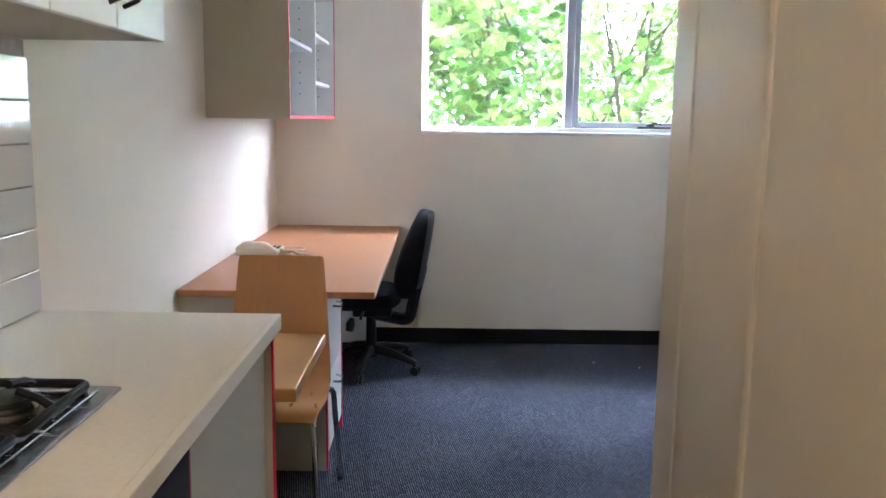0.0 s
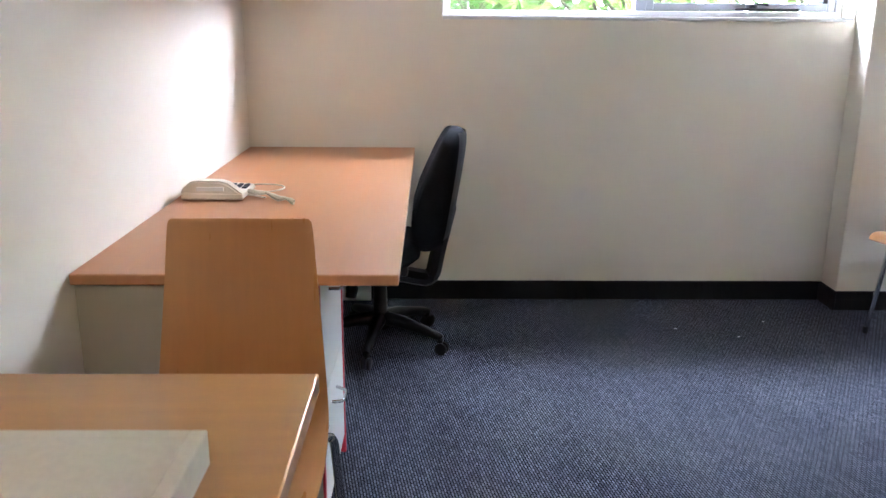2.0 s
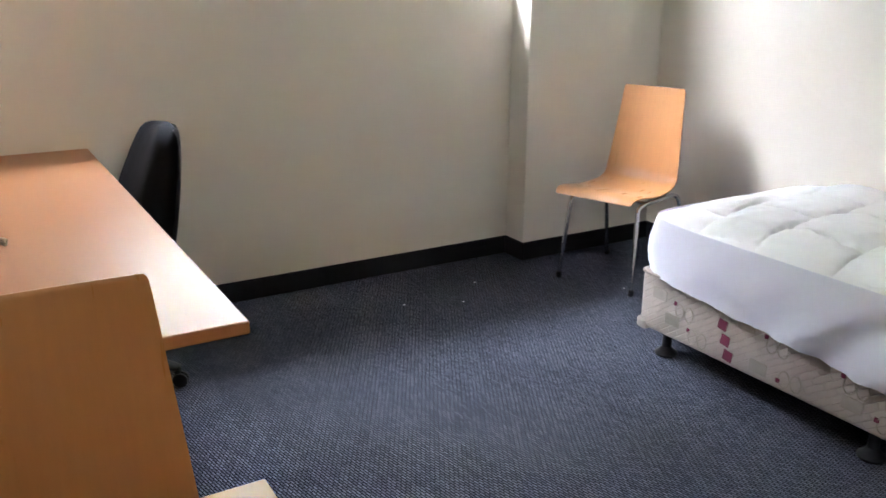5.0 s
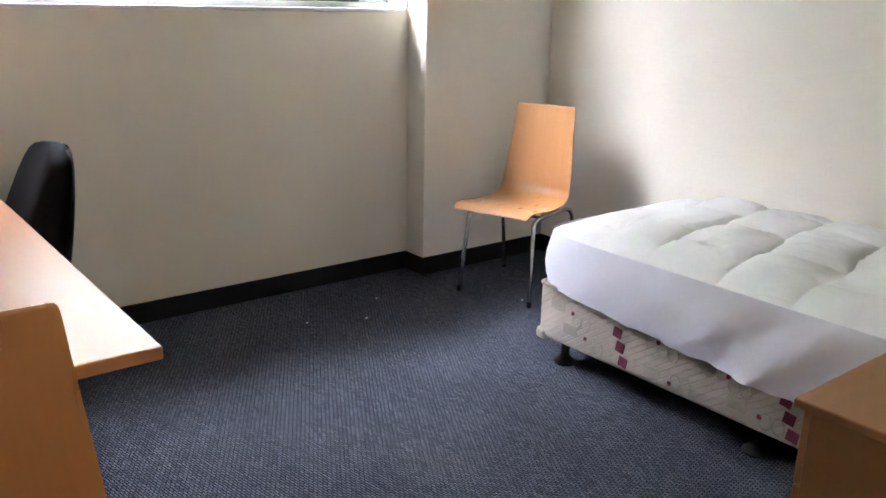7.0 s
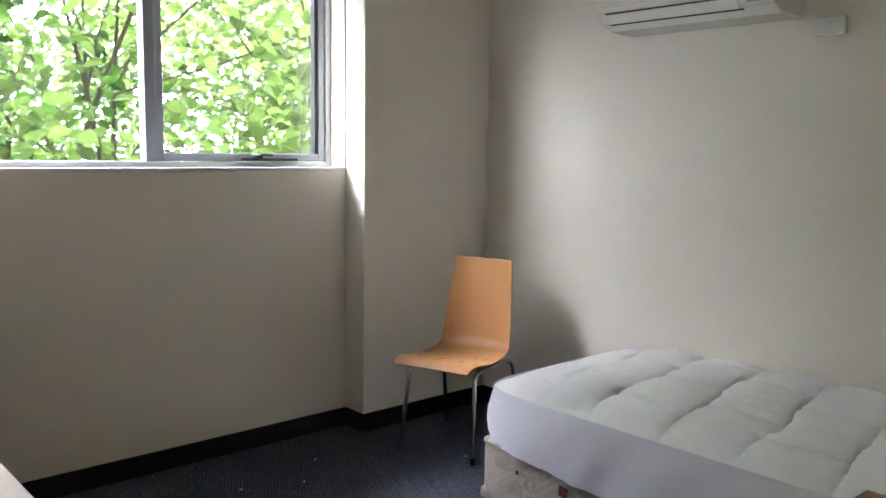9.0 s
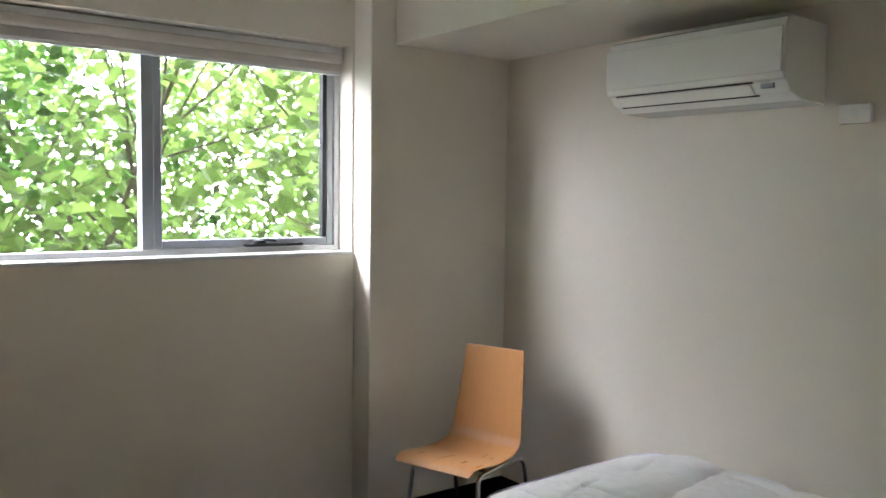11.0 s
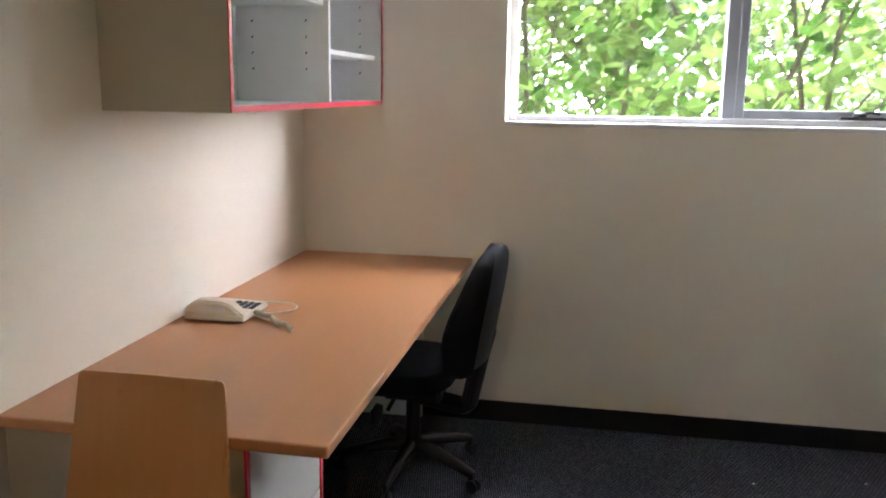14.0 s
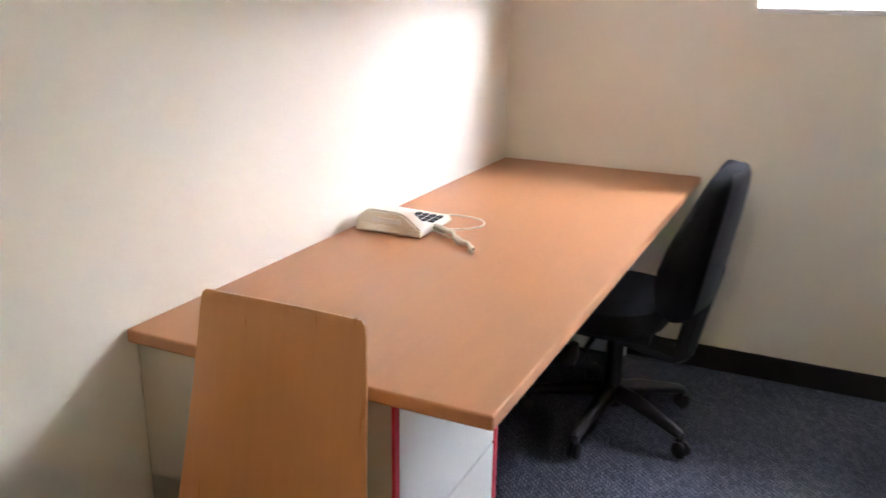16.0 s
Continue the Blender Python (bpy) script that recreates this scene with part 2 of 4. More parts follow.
def sweep(bm, pts, radius, sides=8, taper=None):
    """A round tube along points; taper: a radius for each point."""
    pts = [Vector(p) for p in pts]
    rings = []
    up = Vector((0.13, 0.21, 0.97))
    for i, p in enumerate(pts):
        d = (pts[min(i + 1, len(pts) - 1)] - pts[max(i - 1, 0)]).normalized()
        a = d.cross(up)
        a = a.normalized() if a.length > 0.05 else d.cross(Vector((1, 0, 0))).normalized()
        b = d.cross(a)
        r = taper[i] if taper else radius
        rings.append([bm.verts.new(p + r * (math.cos(k) * a + math.sin(k) * b)) for k in [2 * math.pi * j / sides for j in range(sides)]])
    for r0, r1 in zip(rings, rings[1:]):
        for j in range(sides):
            bm.faces.new((r0[j], r0[(j + 1) % sides], r1[(j + 1) % sides], r1[j]))
    bm.faces.new(rings[0][::-1])
    bm.faces.new(rings[-1])
    return bm


def rounded(pts, r=0.03, n=5):
    """A polyline with its corners rounded."""
    pts = [Vector(p) for p in pts]
    out = [pts[0]]
    for a, b, c in zip(pts, pts[1:], pts[2:]):
        u, v = (a - b).normalized(), (c - b).normalized()
        p, q = b + u * r, b + v * r
        out += [(1 - t) ** 2 * p + 2 * t * (1 - t) * b + t * t * q for t in [k / n for k in range(n + 1)]]
    return out + [pts[-1]]


def lathe(bm, profile, cx, cy, sides=20, axis="z"):
    """A turned shape from (radius, height) pairs."""
    rings = []
    for r, h in profile:
        ring = []
        for j in range(sides):
            a = 2 * math.pi * j / sides
            ring.append(bm.verts.new((cx + r * math.cos(a), cy + r * math.sin(a), h)))
        rings.append(ring)
    for r0, r1 in zip(rings, rings[1:]):
        for j in range(sides):
            bm.faces.new((r0[j], r0[(j + 1) % sides], r1[(j + 1) % sides], r1[j]))
    bm.faces.new(rings[0][::-1])
    bm.faces.new(rings[-1])
    return bm


def sheet(bm, rows, closed=False):
    """A skin over rows of points."""
    vs = [[bm.verts.new(p) for p in r] for r in rows]
    for r0, r1 in zip(vs, vs[1:]):
        for j in range(len(r0) - 1):
            bm.faces.new((r0[j], r0[j + 1], r1[j + 1], r1[j]))
    return bm


# ---- the room ----
RX, PIER_X, PIER_Y = 3.645, 2.786, -0.157      # right wall, pier
WX0, WX1, WZ0, WZ1 = 0.903, 2.776, 1.344, 2.350  # window opening
EX, EY = 1.597, -3.115                       # end of the corridor wall
SY = -3.243                                  # wall at the head of the bed
CZ, BACK = 2.6, -6.6

bm = box(-0.1, RX + 0.1, SY - 0.1, 0.0, -0.12, 0.0)
add_box(bm, -0.1, EX + 0.1, BACK - 0.1, SY - 0.1, -0.12, 0.0)
structure(part("floor", bm, M_CARPET), "blue-grey textured loop pile carpet", "carpet")
bm = box(-0.1, RX + 0.1, SY - 0.1, 0.0, CZ, CZ + 0.12)
add_box(bm, -0.1, EX + 0.1, BACK - 0.1, SY - 0.1, CZ, CZ + 0.12)
structure(part("ceiling", bm, M_CEIL), "plain white painted flat ceiling", "ceiling")
structure(part("wall_west", box(-0.1, 0, BACK - 0.1, 0.0, 0, CZ), M_WALL), "cream painted plaster wall beside the desk", "wall")
bm = bmesh.new()
add_box(bm, -0.1, WX0, 0, 0.25, -0.12, CZ + 0.12)
add_box(bm, WX1, RX + 0.1, 0, 0.25, -0.12, CZ + 0.12)
add_box(bm, WX0, WX1, 0, 0.25, -0.12, WZ0)
add_box(bm, WX0, WX1, 0, 0.25, WZ1, CZ + 0.12)
structure(part("wall_north", bm, M_WALL), "cream painted plaster wall with a wide window", "wall")
structure(part("wall_pier", box(PIER_X, RX, PIER_Y, 0, 0, CZ, 0.006), M_WALL), "cream painted projecting wall pier in the corner", "wall")
structure(part("wall_east", box(RX, RX + 0.1, SY - 0.1, 0.0, 0, CZ), M_WALL), "cream painted plaster wall behind the bed", "wall")
structure(part("wall_south", box(EX + 0.1, RX, SY - 0.1, SY, 0, CZ), M_WALL), "cream painted plaster wall at the bed's head", "wall")
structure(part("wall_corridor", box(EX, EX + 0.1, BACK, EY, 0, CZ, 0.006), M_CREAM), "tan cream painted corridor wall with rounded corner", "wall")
structure(part("wall_entry", box(0, EX + 0.1, BACK - 0.1, BACK, 0, CZ), M_WALL), "cream painted plaster wall at the entry", "wall")
structure(part("bulkhead", box(2.922, RX, SY, PIER_Y, 2.348, CZ, 0.004), M_WALL), "cream painted ceiling bulkhead over the bed", "bulkhead")

# skirting
SK = 0.095
skirt = new("baseboard")
structure(skirt, "black vinyl skirting board along the walls", "skirting")
for x0, x1, y0, y1 in ((0.012, PIER_X - 0.012, -0.012, 0), (PIER_X - 0.012, PIER_X, PIER_Y - 0.012, 0), (PIER_X, RX, PIER_Y - 0.012, PIER_Y),
                       (RX - 0.012, RX, SY, PIER_Y - 0.012), (0, 0.012, -3.09, 0), (EX + 0.1, RX - 0.012, SY, SY + 0.012)):
    part("baseboard_length", box(x0, x1, y0, y1, 0, SK, 0.003, 1), M_SKIRT, skirt)

# corridor closet panels
closet = new("corridor_trim")
structure(closet, "cream painted corridor closet panels with beaded edges", "closet panel")
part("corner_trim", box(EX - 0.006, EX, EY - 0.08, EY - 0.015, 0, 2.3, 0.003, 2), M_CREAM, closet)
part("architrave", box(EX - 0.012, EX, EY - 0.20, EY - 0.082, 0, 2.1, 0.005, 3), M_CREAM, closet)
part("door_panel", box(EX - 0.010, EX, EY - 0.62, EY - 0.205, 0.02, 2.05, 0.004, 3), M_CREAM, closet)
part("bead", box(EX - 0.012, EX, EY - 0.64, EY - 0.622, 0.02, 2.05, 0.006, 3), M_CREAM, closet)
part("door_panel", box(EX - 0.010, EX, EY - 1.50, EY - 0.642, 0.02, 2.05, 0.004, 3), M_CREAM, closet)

# ---- window ----
win = new("window_1")
structure(win, "wide aluminium window with one awning sash", "window")
FY0, FY1 = 0.122, 0.182
part("window_sill", box(WX0, WX1, -0.004, FY0, WZ0 - 0.012, WZ0 + 0.006, 0.003), M_WFRAME, win, "white painted narrow sill")
MX0, MW = 1.800, 0.054
for nm, b in (("frame_side", (WX0, WX0 + 0.035, FY0, FY1, WZ0 + 0.006, WZ1)), ("frame_side", (WX1 - 0.028, WX1, FY0, FY1, WZ0 + 0.006, WZ1)),
              ("frame_rail", (WX0 + 0.035, WX1 - 0.028, FY0, FY1, WZ0 + 0.006, WZ0 + 0.032)), ("frame_rail", (WX0 + 0.035, WX1 - 0.028, FY0, FY1, WZ1 - 0.05, WZ1)),
              ("mullion", (MX0, MX0 + MW, FY0 - 0.004, FY1, WZ0 + 0.032, WZ1 - 0.05))):
    part(nm, box(*b, 0.004, 2), M_ALU if nm == "mullion" else M_WFRAME, win)
sash = new("awning_sash")
sash.parent = win
SX0, SX1, SZ0, SZ1 = MX0 + MW + 0.002, WX1 - 0.030, WZ0 + 0.034, WZ1 - 0.052
for b in ((SX0, SX0 + 0.036, SZ0, SZ1), (SX1 - 0.036, SX1, SZ0, SZ1), (SX0 + 0.036, SX1 - 0.036, SZ0, SZ0 + 0.036), (SX0 + 0.036, SX1 - 0.036, SZ1 - 0.036, SZ1)):
    part("sash_bar", box(b[0], b[1], FY0 + 0.012, FY1 - 0.005, b[2], b[3], 0.004, 2), M_ALU, sash)
part("seal", box(SX1 - 0.058, SX1 - 0.0365, FY0 + 0.014, FY1 - 0.01, SZ0 + 0.036, SZ1 - 0.036), M_SEAL, sash)
p = part("pane", box(SX0 + 0.03, SX1 - 0.04, FY0 + 0.029, FY0 + 0.034, SZ0 + 0.03, SZ1 - 0.03), M_GLASS, sash)
p.visible_shadow = False
p = part("pane", box(WX0 + 0.03, MX0 + 0.004, FY0 + 0.029, FY0 + 0.034, WZ0 + 0.028, WZ1 - 0.045), M_GLASS, win)
p.visible_shadow = False
wd = new("window_winder")
wd.matrix_basis = pose(2.37, FY0 - 0.01, WZ0 + 0.03)
tagged(wd, "black plastic chain winder on the window frame", "window winder")
part("winder_body", box(2.265, 2.565, FY0 - 0.025, FY0 + 0.007, WZ0 + 0.034, WZ0 + 0.048, 0.005, 2), M_BLACKP, wd)
part("winder_hub", lathe(bmesh.new(), [(0.02, WZ0 + 0.046), (0.03, WZ0 + 0.048), (0.028, WZ0 + 0.062), (0.012, WZ0 + 0.066)], 2.345, FY0 - 0.010, 14), M_BLACKP, wd, smooth=True)
part("winder_handle", sweep(bmesh.new(), [(2.345, FY0 - 0.010, WZ0 + 0.064), (2.375, FY0 - 0.035, WZ0 + 0.067), (2.41, FY0 - 0.043, WZ0 + 0.062)], 0.006), M_BLACKP, wd, smooth=True)

BY = FY0 - 0.058
blind = thing("roller_blind", 1.8, BY, 2.2, "pale fabric blind drawn fully up in the window head", "blind")
part("headrail", box(WX0 + 0.008, WX1 - 0.012, BY + 0.012, BY + 0.052, 2.312, 2.345, 0.004), M_WFRAME, blind)
part("folded_fabric", box(WX0 + 0.010, WX1 - 0.014, BY - 0.006, BY + 0.05, 2.264, 2.313, 0.016, 4), M_BLIND, blind, "folded cream fabric")
part("folded_fabric", box(WX0 + 0.012, WX1 - 0.016, BY + 0.010, BY + 0.046, 2.220, 2.268, 0.010, 4), M_BLIND, blind, "folded cream fabric")
part("bottom_bar", box(WX0 + 0.012, WX1 - 0.016, BY + 0.018, BY + 0.036, 2.210, 2.223, 0.003), M_WFRAME, blind)

# ---- desk and shelf ----
DX, DY = 0.776, -2.027
desk = thing("desk", 0.38, -1.0, 0, "long beech laminate desk built along the wall", "desk")
part("desktop", box(0.002, DX, DY, -0.002, 0.722, 0.75, 0.004, 2), M_DESK, desk)
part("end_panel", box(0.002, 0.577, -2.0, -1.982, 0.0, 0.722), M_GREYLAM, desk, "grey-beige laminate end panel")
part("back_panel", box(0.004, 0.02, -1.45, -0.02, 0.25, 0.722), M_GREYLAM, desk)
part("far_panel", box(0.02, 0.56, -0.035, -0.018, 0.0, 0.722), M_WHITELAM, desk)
ped = thing("drawer_unit", 0.3, -1.75, 0, "white two-drawer unit with red edging under the desk", "drawers")
part("carcass", box(0.03, 0.562, -1.980, -1.500, 0.06, 0.720), M_WHITELAM, ped)
part("plinth", box(0.05, 0.53, -1.97, -1.51, 0.0, 0.058), M_GREYLAM, ped)
part("edge_strip", box(0.577, 0.584, -2.0, -1.982, 0.0, 0.721, 0.001, 1), M_RED, ped, "red plastic edge strip")
part("edge_strip", box(0.563, 0.584, -1.515, -1.500, 0.0, 0.721, 0.001, 1), M_RED, ped, "red plastic edge strip")
for z0, z1 in ((0.065, 0.388), (0.392, 0.716)):
    d = part("drawer_front", box(0.563, 0.581, -1.979, -1.518, z0, z1, 0.002, 1), M_WHITELAM, ped)
    zc = z1 - 0.075
    part("handle", sweep(bmesh.new(), rounded([(0.58, -1.80, zc), (0.612, -1.785, zc - 0.004), (0.612, -1.715, zc - 0.004), (0.58, -1.70, zc)], 0.012), 0.0045), M_CHROME, d, "chrome bow handle", True)

SHX, SHY, SHZ0, SHZ1 = 0.365, -1.539, 1.412, 2.131
sh = thing("wall_shelf_unit", 0.17, -0.75, SHZ0, "empty white open wall shelf unit with red edging", "shelf unit")
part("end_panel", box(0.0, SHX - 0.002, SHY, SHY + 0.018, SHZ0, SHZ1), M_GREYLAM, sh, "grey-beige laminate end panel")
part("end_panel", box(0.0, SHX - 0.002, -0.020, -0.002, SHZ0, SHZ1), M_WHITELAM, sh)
part("bottom_panel", box(0.0, SHX - 0.002, SHY + 0.018, -0.020, SHZ0, SHZ0 + 0.018), M_WHITELAM, sh)
part("top_panel", box(0.0, SHX - 0.002, SHY + 0.018, -0.020, SHZ1 - 0.018, SHZ1), M_WHITELAM, sh)
part("back_panel", box(0.0, 0.008, SHY + 0.018, -0.020, SHZ0 + 0.018, SHZ1 - 0.018), M_WHITELAM, sh)
DIV = -0.69
part("divider", box(0.008, SHX - 0.012, DIV - 0.009, DIV + 0.009, SHZ0 + 0.018, SHZ1 - 0.018), M_WHITELAM, sh)
part("shelf", box(0.008, SHX - 0.03, SHY + 0.02, DIV - 0.010, 1.760, 1.778, 0.001, 1), M_WHITELAM, sh)
part("shelf", box(0.008, SHX - 0.03, DIV + 0.010, -0.022, 1.856, 1.874, 0.001, 1), M_WHITELAM, sh)
part("shelf", box(0.008, SHX - 0.03, DIV + 0.010, -0.022, 1.599, 1.617, 0.001, 1), M_WHITELAM, sh)
for b in ((SHY, SHY + 0.018, SHZ0, SHZ1), (-0.020, -0.002, SHZ0, SHZ1), (SHY + 0.018, -0.020, SHZ0, SHZ0 + 0.018), (SHY + 0.018, -0.020, SHZ1 - 0.018, SHZ1)):
    part("edge_strip", box(SHX - 0.002, SHX + 0.001, *b), M_RED, sh, "red plastic edge strip")
pin = lathe(bmesh.new(), [(0.0035, 0), (0.0035, 0.002)], 0, 0, 8)
pin_me = bpy.data.meshes.new("pin_hole")
pin.to_mesh(pin_me)
pin.free()
pin_me.materials.append(M_SEAL)
for side, yy in ((1, DIV - 0.0092), (-1, DIV + 0.0092), (1, -0.0202)):
    for xx in (0.07, 0.27):
        for k in range(9):
            zz = 1.545 + 0.055 * k
            o = new("pin_hole", pin_me)
            o.parent = sh
            o.matrix_parent_inverse = to_world(sh).inverted()
            o.matrix_basis = pose(xx, yy, zz, 90 * side, 0, 0)


# ---- plywood chair ----
def ply_chair():
    """A plywood shell on four chromed legs; the back's top stands at the origin's y, the seat points to -y."""
    ch = thing("plywood_chair", 0, 0, 0, "beech plywood shell chair with chromed tube legs", "chair", "plywood chairs")
    prof = [(0.0, 0.902, 0.158), (-0.004, 0.866, 0.163), (-0.022, 0.75, 0.172), (-0.042, 0.64, 0.181), (-0.060, 0.55, 0.188), (-0.074, 0.495, 0.192),
            (-0.095, 0.462, 0.195), (-0.13, 0.447, 0.198), (-0.20, 0.440, 0.203), (-0.30, 0.440, 0.208), (-0.40, 0.454, 0.210), (-0.46, 0.460, 0.208),
            (-0.498, 0.455, 0.204), (-0.522, 0.436, 0.198)]
    fine = []
    n = len(prof)
    for i in range(n - 1):
        p0, p1, p2, p3 = (np.array(prof[max(0, min(n - 1, i + k))]) for k in (-1, 0, 1, 2))
        for t in (0.0, 0.25, 0.5, 0.75):
            fine.append(0.5 * (2 * p1 + (p2 - p0) * t + (2 * p0 - 5 * p1 + 4 * p2 - p3) * t ** 2 + (3 * p1 - p0 - 3 * p2 + p3) * t ** 3))
    fine.append(np.array(prof[-1]))
    bm = bmesh.new()
    rows = []
    last = len(fine) - 1
    for i, (y, z, w) in enumerate(fine):
        ty, tz = fine[min(i + 1, last)][:2] - fine[max(i - 1, 0)][:2]
        ln = math.hypot(ty, tz)
        ny, nz = tz / ln, -ty / ln
        end = min(i, last - i)
        w = w - (0.006, 0.0015, 0.0, 0.0)[end] if end < 4 else w
        half = 0.0055 if end else 0.0035
        ring = []
        for side in (1, -1):
            for k in range(-8, 9):
                u = k / 8 * side
                h = side * half * (0.55 if abs(k) == 8 else 1.0)
                ring.append((u * w, y - (0.004 * u * u if z > 0.5 else 0) + ny * h, z + nz * h))
        rows.append(ring + ring[:1])
    sheet(bm, rows)
    bmesh.ops.remove_doubles(bm, verts=bm.verts[:], dist=0.0002)
    bmesh.ops.holes_fill(bm, edges=[e for e in bm.edges if e.is_boundary], sides=80)
    bmesh.ops.recalc_face_normals(bm, faces=bm.faces[:])
    part("shell", bm, M_PLY, ch, smooth=True)
    for s in (-1, 1):
        for nm, pts in (("front_leg", [(s * 0.20, -0.46, 0.0), (s * 0.178, -0.415, 0.398), (s * 0.178, -0.38, 0.410), (s * 0.178, -0.22, 0.410)]),
                        ("rear_leg", [(s * 0.215, 0.02, 0.0), (s * 0.20, -0.055, 0.390), (s * 0.185, -0.085, 0.410), (s * 0.178, -0.22, 0.410)])):
            leg = part(nm, sweep(bmesh.new(), rounded(pts, 0.025), 0.0105, 10), M_CHROME, ch, "chromed steel tube", True)
            part("foot_cap", lathe(bmesh.new(), [(0.012, 0.0), (0.0135, 0.004), (0.0125, 0.03)], pts[0][0] - s * 0.0005, pts[0][1], 10), M_BLACKP, leg, smooth=True)
    for yy in (-0.14, -0.33):
        part("cross_bar", sweep(bmesh.new(), [(-0.178, yy, 0.410), (0.178, yy, 0.410)], 0.008), M_CHROME, ch, smooth=True)
    return ch


chair = ply_chair()
chair.matrix_basis = pose(0.427, -2.092, 0)
tagged(chair, "beech plywood chair tucked under the bench, back against desk")
chair_2 = copy_thing(chair, pose(3.286, -0.506, 0, 0, 0, -72))
tagged(chair_2, "beech plywood chair with chromed legs in the corner")


# ---- office chair ----
def office_chair(cx, cy):
    oc = thing("office_chair", cx, cy, 0, "black fabric swivel office chair pushed under the desk", "office chair")
    base = part("column", lathe(bmesh.new(), [(0.045, 0.075), (0.042, 0.11), (0.030, 0.13), (0.028, 0.30), (0.035, 0.31), (0.035, 0.40)], cx, cy, 16), M_BLACKP, oc, smooth=True)
    for k in range(5):
        a = radians(46 + 72 * k)
        ux, uy = math.cos(a), math.sin(a)
        pts = [(cx + ux * r, cy + uy * r, z) for r, z in ((0.03, 0.115), (0.10, 0.112), (0.20, 0.092), (0.27, 0.075), (0.29, 0.07))]
        part("star_leg", sweep(bmesh.new(), pts, 0.02, 10, [0.030, 0.027, 0.021, 0.018, 0.012]), M_BLACKP, oc, smooth=True)
        px, py = cx + ux * 0.28, cy + uy * 0.28
        c = part("caster", sweep(bmesh.new(), [(px, py, 0.08), (px, py, 0.045)], 0.012), M_BLACKP, oc, "black twin-wheel caster", True)
        for s in (-1, 1):
            bm = bmesh.new()
            w = Vector((-uy, ux, 0)) * s
            q = Vector((px + ux * 0.008, py + uy * 0.008, 0.026))
            sweep(bm, [q + w * 0.004, q + w * 0.006, q + w * 0.017, q + w * 0.021], 0.026, 16, [0.022, 0.026, 0.026, 0.018])
            part("wheel", bm, M_BLACKP, c, smooth=True)
    # seat cushion with a rounded plan
    bm = bmesh.new()
    rows = []
    for t, dz in ((0.0, 0.385), (0.9, 0.385), (1.0, 0.405), (1.0, 0.44), (0.95, 0.468), (0.8, 0.478), (0.4, 0.475), (0.0, 0.472)):
        row = []
        for j in range(29):
            a = 2 * math.pi * j / 28
            c, s = math.cos(a), math.sin(a)
            k = (abs(c) ** 3.2 + abs(s) ** 3.2) ** (-1 / 3.2)
            row.append((cx - 0.065 + t * 0.235 * k * c, cy + t * 0.24 * k * s, dz - (0.02 if c < -0.7 and t > 0.7 else 0)))
        rows.append(row)
    sheet(bm, rows)
    bmesh.ops.remove_doubles(bm, verts=bm.verts[:], dist=0.0005)
    part("seat", bm, M_CLOTHB, oc, "black woven seat cushion", True)
    part("mechanism", box(cx - 0.10, cx + 0.12, cy - 0.07, cy + 0.07, 0.315, 0.40, 0.012, 2), M_BLACKP, oc)
    part("tension_knob", sweep(bmesh.new(), [(cx - 0.09, cy - 0.17, 0.335), (cx - 0.10, cy - 0.175, 0.30), (cx - 0.105, cy - 0.178, 0.265)], 0.022, 12, [0.014, 0.026, 0.022]), M_BLACKP, oc, smooth=True)
    part("lever", sweep(bmesh.new(), [(cx - 0.02, cy - 0.06, 0.375), (cx - 0.03, cy - 0.20, 0.37), (cx - 0.035, cy - 0.26, 0.355)], 0.008), M_BLACKP, oc, smooth=True)
    # backrest: height, front x, rear x, half width
    prof = [(0.425, 0.850, 0.875, 0.07), (0.436, 0.826, 0.892, 0.115), (0.46, 0.804, 0.912, 0.155), (0.50, 0.786, 0.926, 0.188), (0.55, 0.778, 0.936, 0.206), (0.61, 0.784, 0.946, 0.214),
            (0.68, 0.806, 0.958, 0.212), (0.75, 0.838, 0.970, 0.202), (0.81, 0.866, 0.979, 0.186), (0.86, 0.892, 0.985, 0.164), (0.89, 0.910, 0.986, 0.140), (0.908, 0.926, 0.982, 0.108), (0.918, 0.944, 0.972, 0.062)]
    bm = bmesh.new()
    rows = []
    for z, xf, xr, w in prof:
        row = []
        for j in range(25):
            a = 2 * math.pi * j / 24
            c, s = math.cos(a), math.sin(a)
            k = (abs(c) ** 3 + abs(s) ** 3) ** (-1 / 3)
            wrap = -0.03 * (abs(s) * k) ** 2
            row.append(((xf + xr) / 2 + (xr - xf) / 2 * c * k + wrap, cy + w * s * k, z))
        rows.append(row)
    sheet(bm, rows)
    bmesh.ops.remove_doubles(bm, verts=bm.verts[:], dist=0.0005)
    bmesh.ops.holes_fill(bm, edges=[e for e in bm.edges if e.is_boundary], sides=40)
    bmesh.ops.recalc_face_normals(bm, faces=bm.faces[:])
    part("backrest", bm, M_CLOTHB, oc, "black woven backrest cushion", True)
    bm = bmesh.new()
    rows = []
    for z, xf, xr, w in prof[3:-1]:
        rows.append([(xr + 0.008 - 0.034 * u * u, cy + u * (w + 0.003), z) for u in [k / 6 for k in range(-6, 7)]])
    sheet(bm, rows)
    bmesh.ops.solidify(bm, geom=bm.faces[:], thickness=-0.010)
    bmesh.ops.recalc_face_normals(bm, faces=bm.faces[:])
    part("back_shell", bm, M_BLACKP, oc, "black plastic back shell", True)
    bm = bmesh.new()
    pts = rounded([(cx + 0.02, cy, 0.320), (0.856, cy, 0.285), (0.892, cy, 0.46), (0.925, cy, 0.60)], 0.04)
    sweep(bm, pts, 0.034, 8)
